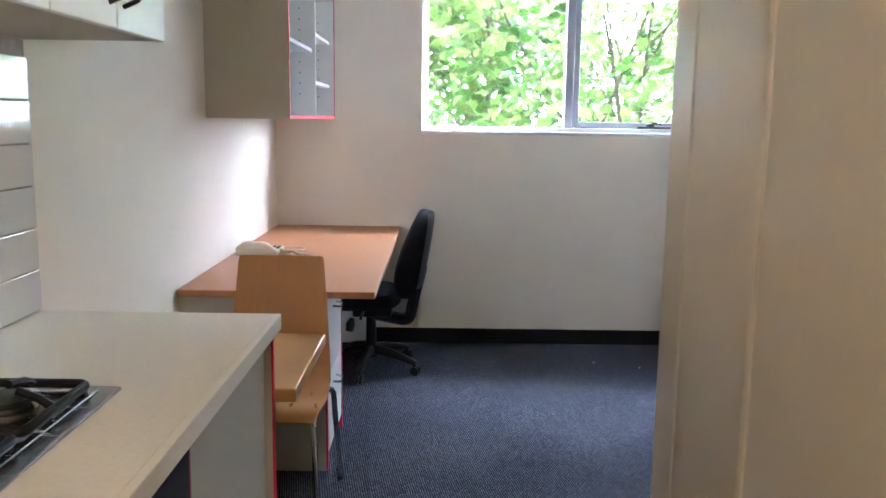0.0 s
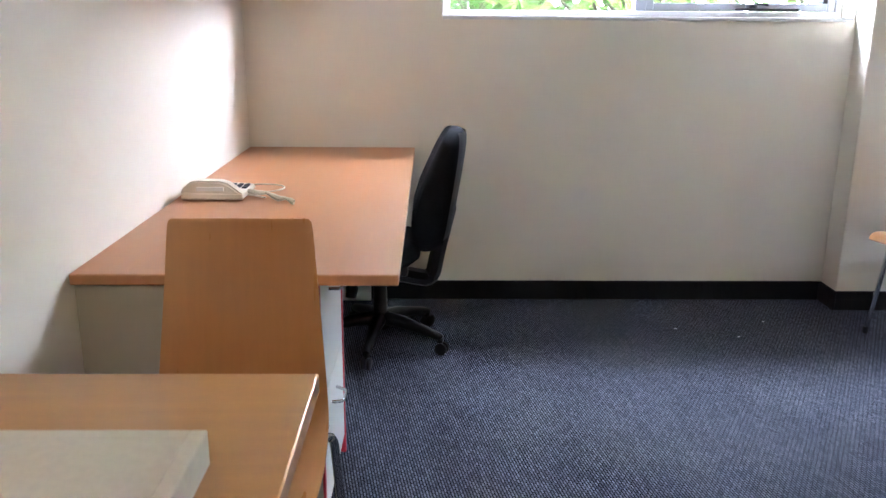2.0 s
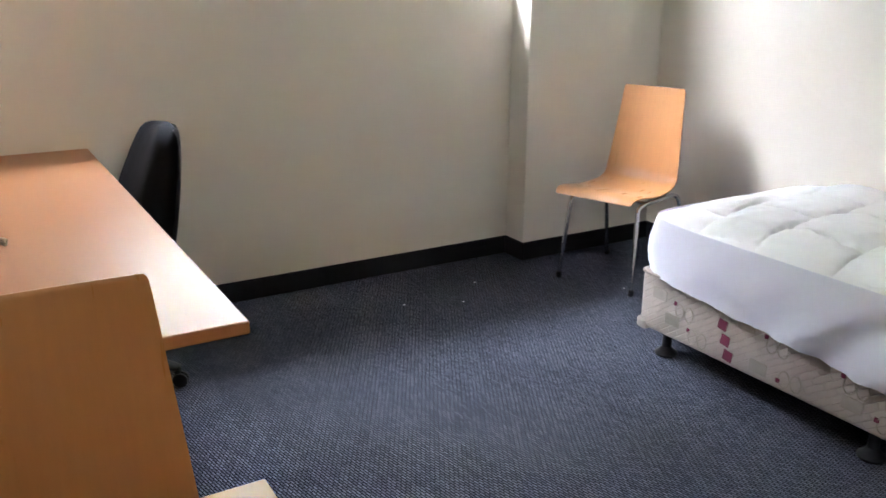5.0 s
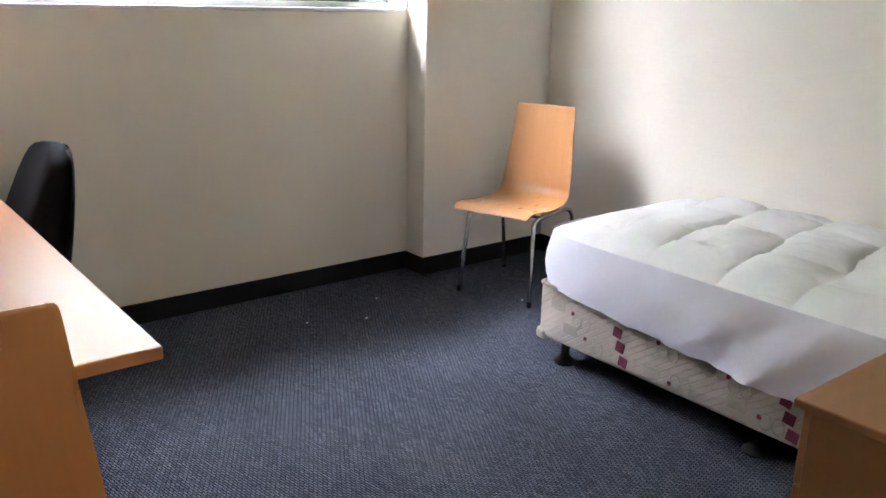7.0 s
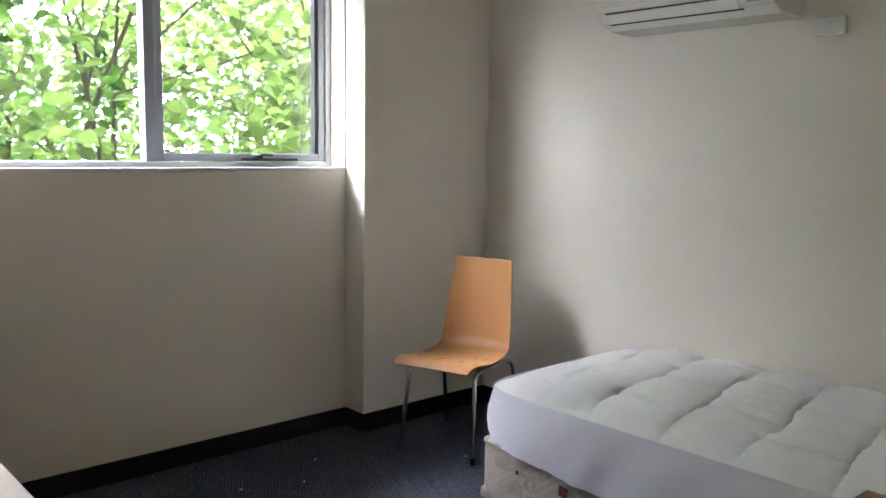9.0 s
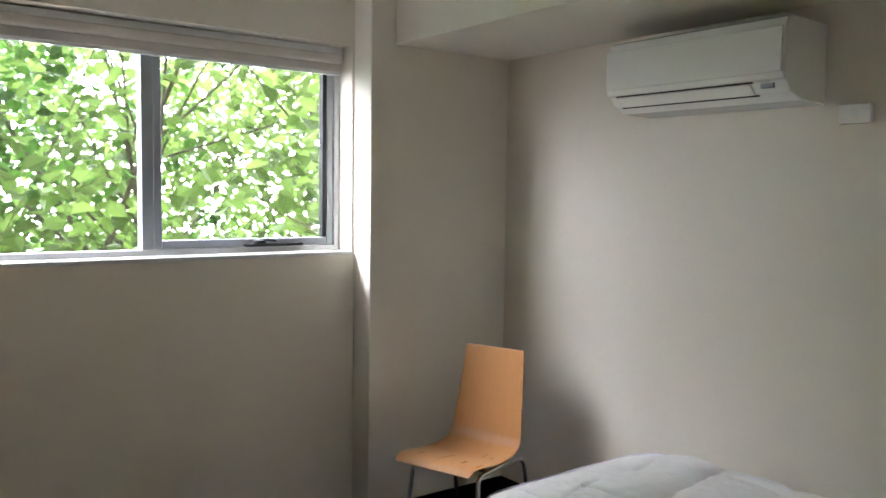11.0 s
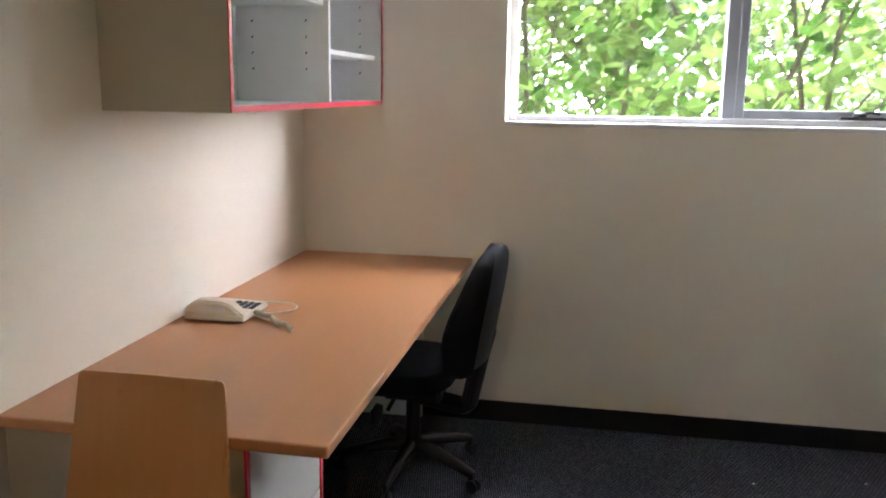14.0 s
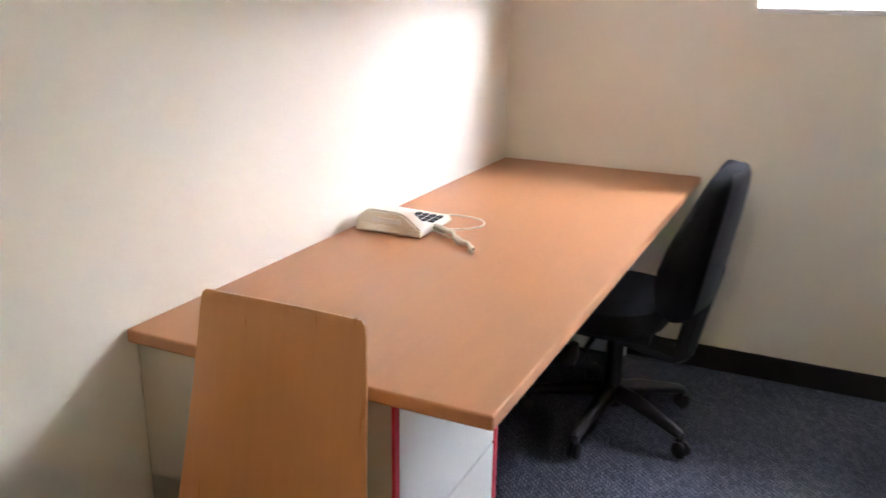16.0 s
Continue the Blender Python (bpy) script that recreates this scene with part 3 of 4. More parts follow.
    for v in bm.verts:
        v.co.y = cy + (v.co.y - cy) * 1.5
    part("back_bar", bm, M_BLACKP, oc)
    return oc


office_chair(0.64, -0.585)


# ---- telephone ----
def telephone():
    ph = thing("telephone", 0.12, -1.12, 0.75, "ivory corded desk telephone with grey keypad", "telephone")
    bm = bmesh.new()
    x0, x1, y0, y1 = 0.03, 0.235, -1.215, -1.015
    zs = 0.752
    lower = [(x0, y0), (x1, y0), (x1, y1), (x0, y1)]
    rows = []
    for inset, hz, hx in ((0.006, 0.0, 0.0), (0.0, 0.008, 0.006), (0.004, 0.022, 0.02), (0.012, 0.026, 0.03)):
        r = []
        for (x, y) in lower + lower[:1]:
            xi = x0 + inset if x == x0 else x1 - inset
            yi = y0 + inset if y == y0 else y1 - inset
            r.append((xi, yi, zs + (hx if x == x0 else hz * 0.9)))
        rows.append(r)
    sheet(bm, rows)
    bmesh.ops.remove_doubles(bm, verts=bm.verts[:], dist=0.0005)
    bmesh.ops.holes_fill(bm, edges=[e for e in bm.edges if e.is_boundary], sides=8)
    bmesh.ops.recalc_face_normals(bm, faces=bm.faces[:])
    bmesh.ops.bevel(bm, geom=bm.edges[:], offset=0.002, segments=1, affect="EDGES")
    body = part("body", bm, M_PHONE, ph)
    for r in range(4):
        for c in range(3):
            xx, yy = 0.145 + 0.022 * r, -1.125 + 0.026 * c
            zz = zs + 0.0305 - 0.0000 * r - (xx - 0.03) * 0.034
            part("key", box(xx, xx + 0.015, yy, yy + 0.018, zz - 0.004, zz + 0.004, 0.001, 1), M_PHONEK, body)
    part("paper_slot", box(0.05, 0.13, -1.12, -1.04, zs + 0.0265, zs + 0.0305, 0.001, 1), M_WHITELAM, body)
    prof = [(0.028, 0.776), (0.036, 0.792), (0.062, 0.812), (0.085, 0.817), (0.160, 0.815), (0.185, 0.808), (0.232, 0.772), (0.20, 0.768), (0.06, 0.772)]
    bm = bmesh.new()
    sheet(bm, [[(x, y, z) for x, z in prof + prof[:1]] for y in (-1.212, -1.160)])
    bmesh.ops.remove_doubles(bm, verts=bm.verts[:], dist=0.0005)
    bmesh.ops.holes_fill(bm, edges=[e for e in bm.edges if e.is_boundary], sides=20)
    bmesh.ops.recalc_face_normals(bm, faces=bm.faces[:])
    bmesh.ops.bevel(bm, geom=[e for e in bm.edges if abs(e.verts[0].co.y - e.verts[1].co.y) < 0.001], offset=0.006, segments=3, affect="EDGES")
    hs = part("handset", bm, M_PHONE, ph, "ivory plastic handset", True)
    part("grip_recess", box(0.082, 0.172, -1.2135, -1.210, 0.783, 0.797, 0.0015, 2), M_WHITELAM, hs)
    # coiled cord, bunched on the desk
    bm = bmesh.new()
    path = [Vector(q) for q in ((0.235, -1.13, 0.768), (0.265, -1.135, 0.762), (0.30, -1.155, 0.768), (0.325, -1.195, 0.766), (0.352, -1.215, 0.760), (0.375, -1.222, 0.763), (0.395, -1.25, 0.762), (0.408, -1.268, 0.760))]
    pts, tp = [], []
    steps = 330
    for i in range(steps):
        t = i / (steps - 1) * (len(path) - 1)
        k = min(int(t), len(path) - 2)
        q = path[k].lerp(path[k + 1], t - k)
        a = i * 2 * math.pi / 9
        pts.append(q + Vector((0.4 * math.cos(a), 0.9 * math.cos(a), math.sin(a))) * (0.0055 + 0.0022 * math.sin(i * 0.045)))
    sweep(bm, pts, 0.0032, 5)
    part("coiled_cord", bm, M_CORD, ph, "bunched grey coiled cord", True)
    bm = bmesh.new()
    loop = [(0.10, -1.016, 0.757)]
    for k in range(19):
        a = radians(150 - 15 * k)
        loop.append((0.235 + 0.105 * math.cos(a), -1.035 + 0.075 * math.sin(a), 0.7545 + 0.006 * math.sin(math.pi * k / 18)))
    loop += [(0.25, -1.14, 0.755), (0.30, -1.17, 0.754)]
    sweep(bm, loop, 0.0028, 6)
    part("line_cord", bm, M_PHONE, ph, "thin ivory line cord", True)
    return ph


telephone()

# ---- breakfast bench ----
bench = thing("breakfast_bench", 0.32, -2.75, 0, "honey laminate bench top fixed to the kitchen end", "bench")
bm = box(0.002, 0.647, -3.066, -2.486, 0.666, 0.704, 0.004, 2)
part("bench_top", bm, M_BENCH, bench)
part("support_rail", box(0.0, 0.03, -3.0, -2.50, 0.620, 0.666), M_GREYLAM, bench)
part("support_rail", box(0.04, 0.58, -3.092, -3.067, 0.620, 0.704), M_GREYLAM, bench)

# ---- kitchen ----
KY = -3.118
worktop = thing("kitchen_worktop", 0.3, -4.8, 0.882, "pale grey-beige laminate kitchen worktop with square edge", "worktop")
part("top_panel", box(0.002, 0.604, BACK + 0.02, KY - 0.018, 0.882, 0.9220), M_TOP, worktop)
part("front_edge", box(0.604, 0.622, BACK + 0.02, KY, 0.882, 0.9222, 0.002, 2), M_TOP, worktop)
part("end_edge", box(0.002, 0.604, KY - 0.018, KY, 0.882, 0.9221, 0.002, 2), M_TOP, worktop)
kit = thing("kitchen_base_cabinet", 0.3, -3.4, 0, "grey-beige base cabinet with red edged end panels", "cabinet")
part("end_panel", box(0.01, 0.600, -3.150, -3.133, 0, 0.881), M_GREYLAM, kit)
part("edge_strip", box(0.600, 0.606, -3.150, -3.133, 0, 0.881, 0.001, 1), M_RED, kit, "red plastic edge strip")
part("carcass", box(0.02, 0.562, -3.78, -3.151, 0.10, 0.881), M_GREYLAM, kit)
part("door", box(0.564, 0.582, -3.775, -3.152, 0.11, 0.875, 0.002, 1), M_GREYLAM, kit)
part("edge_strip", box(0.564, 0.584, -3.795, -3.781, 0, 0.881, 0.001, 1), M_RED, kit, "red plastic edge strip")
part("plinth", box(0.03, 0.52, -3.78, -3.151, 0, 0.098), M_SKIRT, kit)
oven = thing("oven", 0.3, -4.1, 0, "black built-in oven under the hob", "oven")
part("body", box(0.02, 0.57, -4.398, -3.80, 0.10, 0.881), M_BLACKP, oven)
part("oven_door", box(0.571, 0.592, -4.39, -3.805, 0.12, 0.70, 0.003, 1), M_BLACKP, oven)
part("control_panel", box(0.571, 0.590, -4.39, -3.805, 0.705, 0.866, 0.003, 1), M_BLACKP, oven)
part("handle", sweep(bmesh.new(), rounded([(0.59, -4.33, 0.66), (0.635, -4.33, 0.66), (0.635, -3.86, 0.66), (0.59, -3.86, 0.66)], 0.015), 0.009), M_STEEL, oven, smooth=True)
part("plinth", box(0.03, 0.52, -4.398, -3.80, 0, 0.098), M_SKIRT, oven)
kit2 = thing("kitchen_base_cabinet", 0.3, -5.4, 0, "grey-beige kitchen base cabinet beside the oven", "cabinet")
part("carcass", box(0.02, 0.562, BACK + 0.02, -4.40, 0.10, 0.881), M_GREYLAM, kit2)
for k in range(4):
    part("door", box(0.564, 0.582, -4.945 - 0.54 * k, -4.41 - 0.54 * k, 0.11, 0.875, 0.002, 1), M_GREYLAM, kit2)
part("plinth", box(0.03, 0.52, BACK + 0.02, -4.40, 0, 0.098), M_SKIRT, kit2)

hob = thing("gas_hob", 0.25, -4.02, 0.913, "steel gas hob with black iron trivets", "hob")
HX0, HX1, HY0, HY1 = 0.03, 0.450, -4.30, -3.735
bm = box(HX0, HX1, HY0, HY1, 0.914, 0.922, 0.004, 2)
part("hob_plate", bm, M_STEEL, hob)
part("pan_well", box(HX0 + 0.03, HX1 - 0.03, HY0 + 0.03, HY1 - 0.03, 0.9222, 0.926, 0.002, 1), M_STEEL, hob)
for bx, by, br in ((0.31, -3.88, 0.048), (0.13, -3.88, 0.036), (0.31, -4.16, 0.036), (0.13, -4.16, 0.048)):
    bu = part("burner", lathe(bmesh.new(), [(br * 1.1, 0.926), (br * 1.1, 0.931), (br * 0.85, 0.933), (br * 0.85, 0.940)], bx, by, 24), M_STEEL, hob, smooth=True)
    part("burner_cap", lathe(bmesh.new(), [(br, 0.940), (br * 1.02, 0.944), (br * 0.96, 0.949), (br * 0.3, 0.951)], bx, by, 24), M_IRON, bu, smooth=True)
for y0, y1 in ((-4.01, HY1 - 0.04), (HY0 + 0.04, -4.03)):
    tv = part("trivet", sweep(bmesh.new(), rounded([(HX0 + 0.03, y0, 0.938), (HX0 + 0.03, y1, 0.938), (HX1 - 0.045, y1, 0.938), (HX1 - 0.045, y0, 0.938), (HX0 + 0.03, y0, 0.938)], 0.02), 0.0085, 8), M_IRON, hob, "black cast-iron trivet", True)
    yc = (y0 + y1) / 2
    for bx in (0.31, 0.13):
        for dx, dy in ((1, 0), (-1, 0), (0, 1), (0, -1)):
            far = 0.085 if dx else (y1 - yc)
            bm = bmesh.new()
            a = Vector((bx + dx * far, yc + dy * far, 0.938))
            m1 = Vector((bx + dx * far * 0.75, yc + dy * far * 0.75, 0.952))
            e = Vector((bx + dx * 0.03, yc + dy * 0.03, 0.964))
            sweep(bm, [a, m1, e], 0.0075, 6)
            part("trivet_finger", bm, M_IRON, tv)
    for bx in (HX0 + 0.03, HX1 - 0.045):
        part("trivet_foot", box(bx - 0.006, bx + 0.006, y1 - 0.03, y1 - 0.015, 0.922, 0.94, 0.002, 1), M_IRON, tv)

hob.matrix_basis = pose(0.25, -4.02, 0.913 + 0.009)

cab = thing("kitchen_wall_cabinet", 0.17, -3.9, 1.59, "white kitchen wall cabinet with dark bow handles", "cabinet")
part("carcass", box(0.0, 0.330, -4.60, KY, 1.598, 2.30, 0.001, 1), M_GREYLAM, cab)
for k in range(5):
    y1 = KY - 0.30 * k
    d = part("door", box(0.332, 0.350, y1 - 0.298, y1 - 0.002, 1.596, 2.298, 0.002, 1), M_WHITELAM, cab)
    hy = y1 - 0.262 if k % 2 == 0 else y1 - 0.038
    part("handle", sweep(bmesh.new(), rounded([(0.35, hy, 1.645), (0.385, hy, 1.66), (0.385, hy, 1.70), (0.35, hy, 1.76)], 0.01), 0.0055), M_BLACKP, d, "dark metal bow handle", True)

# splashback tiles
splash = part("splashback", box(0.0005, 0.004, -4.62, KY, 0.923, 1.597), M_GROUT)
structure(splash, "white glazed horizontal tile splashback", "splashback")
TW, TH = 0.205, 0.1053
tile_me = bpy.data.meshes.new("tile")
bm = box(0, 0.007, -TW + 0.002, 0, 0.0015, TH - 0.0015, 0.0025, 2)
bm.to_mesh(tile_me)
bm.free()
tile_me.materials.append(M_TILE)
for r in range(6):
    for c in range(7):
        o = new("tile", tile_me)
        o.parent = splash
        o.matrix_basis = pose(0.0042, KY - 0.001 - TW * c, 0.925 + TH * r)

# ---- ceiling light ----
lamp = thing("ceiling_light", 1.0, -5.7, 2.5, "round opal ceiling light, switched on, above the kitchen", "ceiling light")
part("rim", lathe(bmesh.new(), [(0.16, 2.57), (0.165, 2.585), (0.16, 2.5995)], 1.0, -5.7, 28), M_WHITELAM, lamp, smooth=True)
part("diffuser", lathe(bmesh.new(), [(0.03, 2.50), (0.09, 2.515), (0.135, 2.545), (0.15, 2.569)], 1.0, -5.7, 28), M_LAMP, lamp, "glowing warm opal glass", True)

# ---- bed ----
BX0, BX1, BY0, BY1 = 2.515, 3.55, -3.19, -1.290
base = thing("bed_base", 3.0, -2.2, 0, "cream damask bed base with maroon motifs on black glides", "bed base")
part("upholstery", box(BX0, BX1, BY0, BY1, 0.105, 0.345, 0.035, 4), M_DAMASK, base, smooth=True)
bm = bmesh.new()
r = 0.035
ring = rounded([(BX1 - 0.3, BY1 + 0.002, 0.335), (BX0 - 0.002, BY1 + 0.002, 0.335), (BX0 - 0.002, BY0, 0.335)], 0.05, 6)
part("piping", sweep(bm, ring, 0.007, 8), M_DAMASK, base, "fawn piped edge", True)
for gx in (BX0 + 0.08, BX1 - 0.08):
    for gy in (BY1 - 0.09, (BY0 + BY1) / 2, BY0 + 0.09):
        part("glide", lathe(bmesh.new(), [(0.042, 0.0), (0.045, 0.008), (0.03, 0.02), (0.018, 0.035), (0.018, 0.11)], gx, gy, 18), M_BLACKP, base, "black plastic glide", True)
part("corner_guard", box(BX0 - 0.004, BX0 + 0.05, BY1 - 0.05, BY1 + 0.004, 0.10, 0.15, 0.015, 2), M_MOTIF, base)
rng = random.Random(4)
for yc in (-1.70, -2.36, -3.02):
    for k in range(3):
        zc = 0.255 - 0.052 * k
        bm = bmesh.new()
        add_box(bm, BX0 - 0.003, BX0 + 0.004, -0.019, 0.019, -0.019, 0.019, 0.0012, 1)
        bmesh.ops.rotate(bm, verts=bm.verts[:], cent=(BX0, 0, 0), matrix=Matrix.Rotation(radians(9), 3, "X"))
        bmesh.ops.translate(bm, verts=bm.verts[:], vec=(0, yc - 0.017 * k, zc))
        part("woven_diamond", bm, M_MAROON, base, "maroon woven motif")
for yc, zc in ((-1.40, 0.27), (-1.47, 0.19), (-1.80, 0.29), (-1.86, 0.16), (-2.08, 0.27), (-2.20, 0.18), (-2.62, 0.26), (-2.75, 0.17)):
    part("woven_leaf", box(BX0 - 0.002, BX0 + 0.004, yc - 0.035, yc + 0.035, zc - 0.022, zc + 0.022, 0.0015, 1), M_MOTIF, base, "grey woven motif")
    part("woven_dot", box(BX0 - 0.003, BX0 + 0.004, yc - 0.088, yc - 0.072, zc - 0.02, zc - 0.004, 0.003, 2), M_MAROON, base, "maroon woven motif")
    bm = bmesh.new()
    for s in (-1, 1):
        pts = [(BX0 - 0.001, yc - 0.125 + s * 0.022 + 0.020 * math.cos(a), max(zc - 0.035, 0.16) + 0.028 * math.sin(a)) for a in [2 * math.pi * k / 14 for k in range(15)]]
        sweep(bm, pts, 0.0022, 5)
    part("woven_scroll", bm, M_MOTIF, base, "grey woven motif")

mat_ob = thing("mattress", 3.0, -2.2, 0.345, "mattress in white quilted protector with loose gathered skirt", "mattress")
ML0, ML1, MB0, MB1 = BX0 - 0.012, BX1 + 0.01, BY0, BY1 + 0.028


def plan_point(u, grow):
    """A point on the rounded outline of the mattress, u from 0 to 1, grown outwards."""
    hx, hy = (ML1 - ML0) / 2, (MB1 - MB0) / 2
    a = 2 * math.pi * u
    c, s = math.cos(a), math.sin(a)
    k = (abs(c) ** 8 + abs(s) ** 8) ** (-1 / 8)
    return ((ML0 + ML1) / 2 + (hx + grow) * c * k, (MB0 + MB1) / 2 + (hy + grow) * s * k)


bm = bmesh.new()
rows = []
N = 360
for v in range(13):
    t = v / 12
    row = []
    for j in range(N + 1):
        u = (j % N) / N
        x, y = plan_point(u, 0)
        s = y * 9.0 + x * 9.0
        sag = max(0, noise.noise(Vector((x * 1.4, y * 1.4, 3.0)))) * 0.05 * t
        heavy = 0.3 + 0.7 * min(1.0, max(0.0, (-1.6 - y) / 0.6))
        along = y + x
        swing = math.sin(24 * (along - 0.22 * t) + 4 * noise.noise(Vector((along * 1.6, 0, 4.4)))) + 0.45 * math.sin(66 * (along - 0.45 * t) + 5 * noise.noise(Vector((along * 1.6, 0, 4.4))))
        fold = 0.002 + heavy * t ** 0.8 * 0.013 * (1.4 + swing) + 0.004 * t * (1 + noise.noise(Vector((along * 5, t * 2, 2.2))))
        gx, gy = plan_point(u, 0.004 + 0.012 * math.sin(math.pi * t) + fold)
        low = 0.335 - 0.075 * min(1.0, max(0.0, (-1.45 - y) / 1.1)) + 0.005 * noise.noise(Vector((s * 0.35, 0, 5.0)))
        row.append((gx, gy, 0.548 + (low - 0.548) * t - sag * 0.3))
    rows.append(row)
sheet(bm, rows)
bmesh.ops.remove_doubles(bm, verts=bm.verts[:], dist=0.0002)
part("skirt", bm, M_SHEET, mat_ob, "smooth white cotton skirt, gathered in folds", True)
part("core", box(ML0 + 0.03, ML1 - 0.03, MB0 + 0.03, MB1 - 0.03, 0.346, 0.50, 0.03, 3), M_SHEET, mat_ob)
bm = bmesh.new()
rows = []
NX, NY = 150, 270
for i in range(NY + 1):
    row = []
    for j in range(NX + 1):
        a, b = 2 * j / NX - 1, 2 * i / NY - 1
        x = (ML0 + ML1) / 2 + a * ((ML1 - ML0) / 2 + 0.007)
        y = (MB0 + MB1) / 2 + b * ((MB1 - MB0) / 2 + 0.007)
        e = (abs(a) ** 8 + abs(b) ** 8) ** 0.125
        r = min(1.0, e)
        if e > 1:
            x = (ML0 + ML1) / 2 + (x - (ML0 + ML1) / 2) / e
            y = (MB0 + MB1) / 2 + (y - (MB0 + MB1) / 2) / e
        wob = 0.05 * noise.noise(Vector((x * 3, y * 3, 0)))
        gy = (y - 0.14 * x + wob * 0.8) / 0.27
        gx = (x + wob) / 0.36 + (0.5 if math.floor(gy) % 2 else 0.0)
        dist = min(0.36 * abs(gx - round(gx)), 0.27 * abs(gy - round(gy)))
        puff = 0.042 * abs(math.sin(math.pi * gy) * math.sin(math.pi * gx)) ** 0.34
        near = math.exp(-dist / 0.05)
        wr = (0.003 + 0.005 * near) * noise.noise(Vector((x * 16, y * 24, 2))) + 0.004 * noise.noise(Vector((x * 30, y * 22, 4))) + 0.005 * noise.noise(Vector((x * 4, y * 4, 9)))
        edge = (1 - r ** 7)
        row.append((x, y, 0.534 + (0.018 + puff + wr) * (0.12 + 0.88 * edge) + 0.026 * edge))
    rows.append(row)
sheet(bm, rows)
part("quilted_top", bm, M_QUILT, mat_ob, "white quilted padded top", True)

# ---- bedside chest ----
chest = thing("bedside_chest", 2.1, -2.96, 0, "dark beech laminate chest standing beside the bed", "chest")
CX0, CY1, CHZ = 1.83, -2.725, 0.62
part("chest_top", box(CX0, 2.44, SY + 0.014, CY1, CHZ - 0.022, CHZ, 0.004, 2), M_CHEST, chest)
part("carcass", box(CX0 + 0.03, 2.42, SY + 0.016, CY1 - 0.025, 0.03, CHZ - 0.022, 0.002, 1), M_CHEST, chest)
part("plinth", box(CX0 + 0.05, 2.40, SY + 0.03, CY1 - 0.04, 0.0, 0.03), M_SKIRT, chest)
for z0, z1 in ((0.04, 0.222), (0.226, 0.408), (0.412, 0.594)):
    d = part("drawer_front", box(CX0 + 0.035, 2.415, CY1 - 0.025, CY1 - 0.008, z0, z1, 0.002, 1), M_CHEST, chest)

# ---- lint on the carpet ----
for lx, ly in ((2.38, -0.33), (2.95, -0.75), (1.95, -0.42), (2.20, -0.52)):
    bm = bmesh.new()
    bmesh.ops.create_icosphere(bm, subdivisions=1, radius=0.0045)
    for v in bm.verts:
        v.co = Vector((lx + v.co.x * 1.5, ly + v.co.y * 0.9, 0.003 + v.co.z * 0.6))
    tagged(part("lint", bm, M_SHEET), "tiny white fluff on the dark carpet", "lint", "specks on the carpet")

# ---- air conditioner and switch ----
ac = thing("air_conditioner", 3.503, -1.58, 1.9780, "white split-system air conditioner high on the wall", "air conditioner")
AY0, AY1 = -1.912, -1.100
bm = bmesh.new()
prof = [(RX, 2.2800), (3.408, 2.2800), (3.385, 2.2700), (3.371, 2.2400), (3.365, 2.0780), (3.373, 2.0600), (3.385, 2.0540), (3.418, 2.0160), (3.483, 1.9900), (RX, 1.9840)]
rows = [[(x, y, z) for x, z in prof + prof[:1]] for y in (AY0, AY0 + 0.004, AY1 - 0.004, AY1)]
rows[0] = [(3.503 + (x - 3.503) * 0.97, y, 2.1380 + (z - 2.1380) * 0.97) for x, y, z in rows[0]]
rows[3] = [(3.503 + (x - 3.503) * 0.97, y, 2.1380 + (z - 2.1380) * 0.97) for x, y, z in rows[3]]
sheet(bm, rows)
bmesh.ops.remove_doubles(bm, verts=bm.verts[:], dist=0.0005)
bmesh.ops.holes_fill(bm, edges=[e for e in bm.edges if e.is_boundary], sides=20)
bmesh.ops.recalc_face_normals(bm, faces=bm.faces[:])
part("casing", bm, M_ACW, ac)
part("front_panel", box(3.355, 3.365, AY0 + 0.006, AY1 - 0.006, 2.0800, 2.2380, 0.004, 2), M_ACW, ac)
bm = box(-0.004, 0.004, AY0 + 0.14, AY1 - 0.05, -0.026, 0.026, 0.003, 2)
bmesh.ops.rotate(bm, verts=bm.verts[:], cent=(0, 0, 0), matrix=Matrix.Rotation(radians(-46), 3, "Y"))
bmesh.ops.translate(bm, verts=bm.verts[:], vec=(3.399, 0, 2.0310))
part("louvre", bm, M_ACW, ac)
for yy, zz, xx in ((0, 2.0535, 3.381), (0, 2.0105, 3.424)):
    part("louvre_gap", box(xx - 0.003, xx + 0.006, AY0 + 0.13, AY1 - 0.045, zz - 0.0025, zz + 0.0025), M_SEAL, ac)
part("indicator_window", box(3.383, 3.395, AY0 + 0.05, AY0 + 0.10, 2.0300, 2.0480, 0.001, 1), M_ALU, ac)
part("intake_grille", box(3.423, 3.613, AY0 + 0.03, AY1 - 0.03, 2.2805, 2.2840), M_SEAL, ac)
sw = thing("switch_box", RX, -2.03, 1.94, "small white plastic isolator switch on the wall", "switch")
part("switch_plate", box(RX - 0.03, RX, -2.092, -1.977, 1.908, 1.978, 0.004, 2), M_ACW, sw)
part("rocker", box(RX - 0.034, RX - 0.03, -2.047, -2.022, 1.928, 1.958, 0.001, 1), M_WHITELAM, sw)

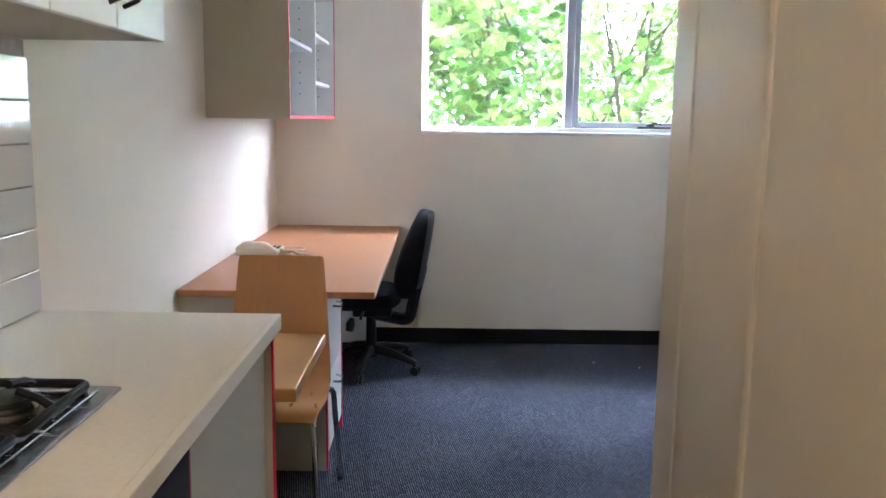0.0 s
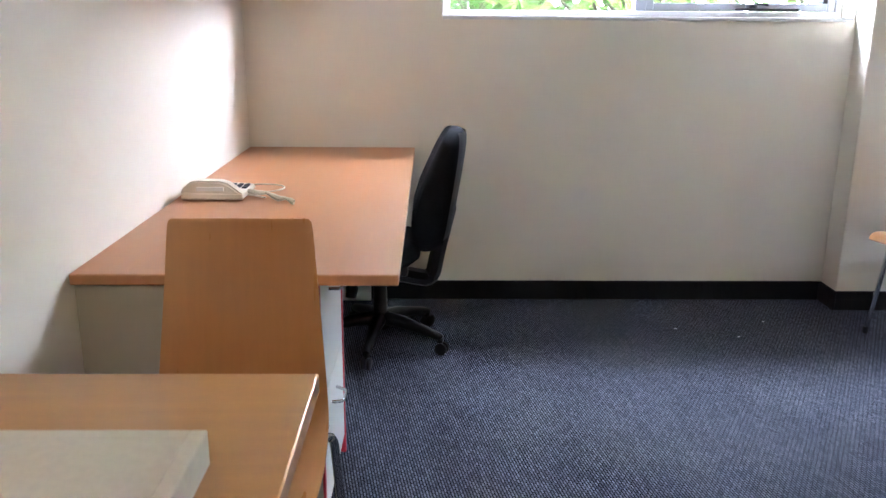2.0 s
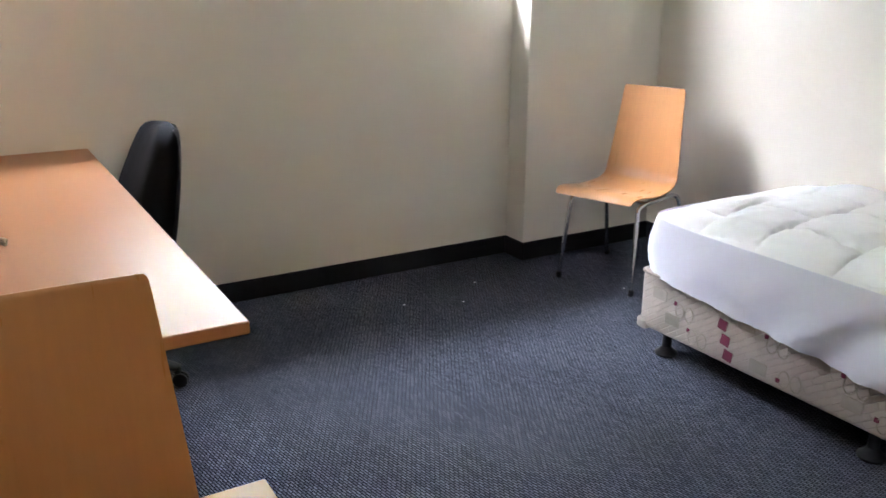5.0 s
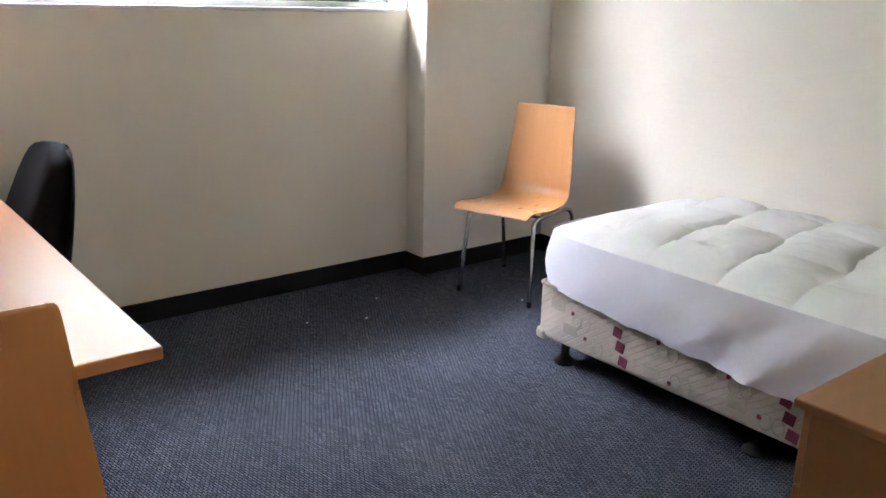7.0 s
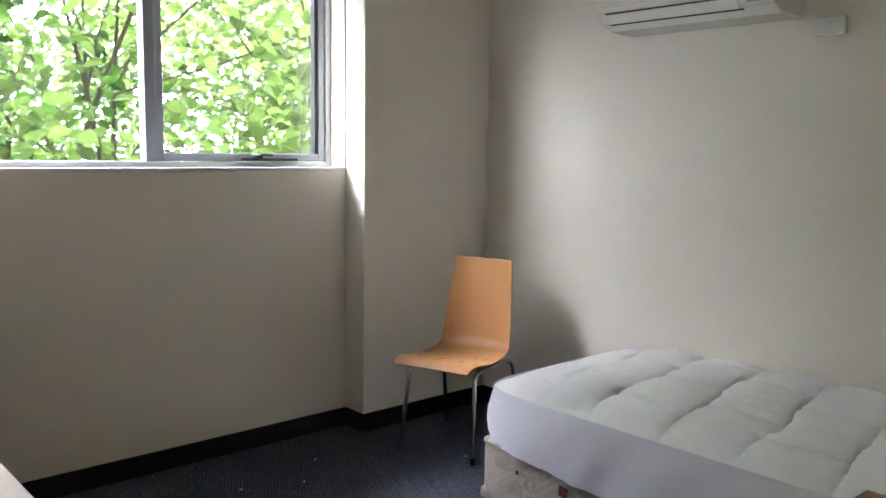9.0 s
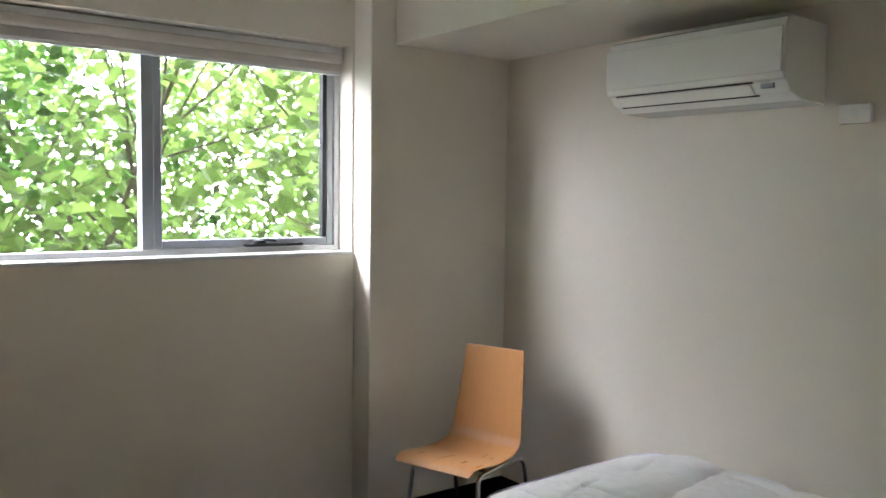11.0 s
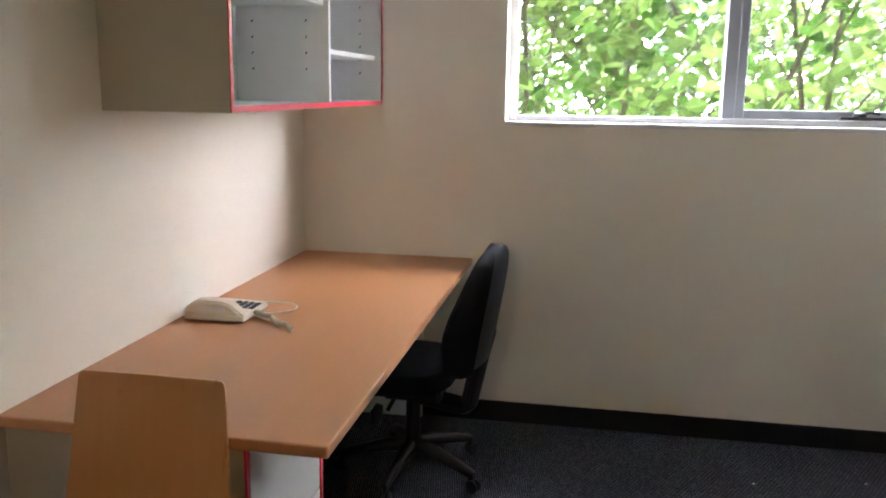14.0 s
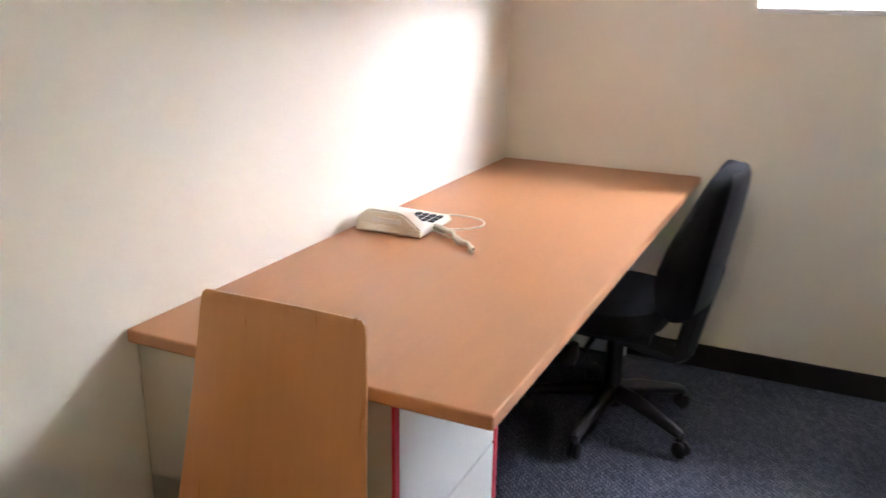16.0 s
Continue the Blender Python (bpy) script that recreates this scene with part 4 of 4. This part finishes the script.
# ---- outside ----
GZ = -3.4
structure(part("ground", box(-400, 400, 0.26, 800, GZ - 0.2, GZ), M_LAWN), "green lawn below the window", "ground")
bm = bmesh.new()
rows = [[(-220 + 11 * i, 62 + 20 * math.sin(math.pi * i / 40) - 30 * (1 - math.sin(math.pi * i / 40)), z) for i in range(41)] for z in (GZ - 1, 30, 80, 140)]
sheet(bm, rows)
bk = part("backdrop", bm, M_SKYGLOW)
structure(bk, "bright white overcast sky in the distance", "sky")


def tree(name, x, y, height, spread, count, seed, leafmat, label):
    rnd = random.Random(seed)
    tr = thing(name, x, y, GZ, label, "tree", "trees outside the window")
    bm = bmesh.new()
    tips = []
    top = GZ + height

    def limb(p, d, length, r, depth):
        pts, tp = [p], [r]
        q, dd = p.copy(), d.copy()
        n = 6
        for i in range(n):
            dd = (dd + Vector((rnd.uniform(-1, 1), rnd.uniform(-1, 1), rnd.uniform(-0.3, 0.6))) * 0.16).normalized()
            if q.y + dd.y * length / n < 1.3:
                dd.y = abs(dd.y) + 0.2
            q = q + dd * length / n
            pts.append(q.copy())
            tp.append(r * (1 - 0.75 * (i + 1) / n))
            if depth >= 1 or i >= 3:
                tips.append((q.copy(), depth))
            if depth < 2 and i >= 2:
                for _ in range(2 if depth < 2 else 1):
                    side = Vector((rnd.uniform(-1, 1), rnd.uniform(-1, 1), rnd.uniform(-0.25, 0.9))).normalized()
                    limb(q.copy(), (dd * 0.4 + side).normalized(), length * rnd.uniform(0.38, 0.55), tp[-1] * 0.62, depth + 1)
        sweep(bm, pts, r, 6 if depth < 2 else 4, tp)

    for k in range(3):
        a = rnd.uniform(0, 6.28)
        limb(Vector((x + 0.05 * math.cos(a), y + 0.05 * math.sin(a), GZ + 0.0)), Vector((0.16 * math.cos(2.1 * k + a), 0.16 * math.sin(2.1 * k + a), 1)).normalized(), height * rnd.uniform(0.85, 1.0), 0.06, 0)
    part("trunk", bm, M_BARK, tr, "grey branching stems", True)
    pts = [t for t, d in tips if t.z > GZ + 1.5 and rnd.random() < 0.5]
    verts, faces = [], []
    for _ in range(count):
        c = rnd.choice(pts) + Vector((rnd.gauss(0, 0.17), rnd.gauss(0, 0.17), rnd.gauss(0, 0.13)))
        if c.y < 1.2:
            continue
        s = rnd.uniform(0.085, 0.16)
        m = Euler((rnd.uniform(-1.1, 0.9), rnd.uniform(-0.9, 0.9), rnd.uniform(0, 6.28))).to_matrix()
        i = len(verts)
        for px, py, pz in ((0, 0, 0), (0.42, 0.35, 0.10), (0.36, 0.75, 0.06), (0, 1.15, -0.12), (-0.36, 0.75, 0.06), (-0.42, 0.35, 0.10)):
            verts.append(c + m @ Vector((px * s, py * s, pz * s)))
        faces += [(i, i + 1, i + 2, i + 3), (i, i + 3, i + 4, i + 5)]
    me = bpy.data.meshes.new("crown")
    me.from_pydata(verts, [], faces)
    me.materials.append(leafmat)
    cr = new("crown", me)
    cr.parent = tr
    cr.matrix_parent_inverse = to_world(tr).inverted()
    tagged(cr, "dense heart-shaped green leaves", kind="stuff")
    return tr


# Added, unseen tree at x -3.2 and the dense x -0.6 one shade wall_east.
for x, y, h, n, sd, lm in ((1.3, 4.2, 6.9, 4600, 11, M_LEAF_A), (3.6, 4.6, 6.8, 4600, 12, M_LEAF_A), (6.0, 5.4, 6.9, 4600, 13, M_LEAF_A), (-0.6, 5.2, 7.4, 6000, 14, M_LEAF_B), (2.3, 7.0, 6.6, 4200, 15, M_LEAF_B), (7.8, 7.8, 7.0, 4200, 16, M_LEAF_A),
                           (0.5, 10.0, 6.2, 4000, 21, M_LEAF_B), (4.6, 9.6, 6.2, 4000, 22, M_LEAF_A), (11.5, 11.2, 6.4, 4000, 24, M_LEAF_A), (-3.2, 6.4, 7.2, 6200, 25, M_LEAF_A)):
    tree("tree", x, y, h, 1.0, n, sd, lm, "leafy green multi-stemmed tree outside the window")
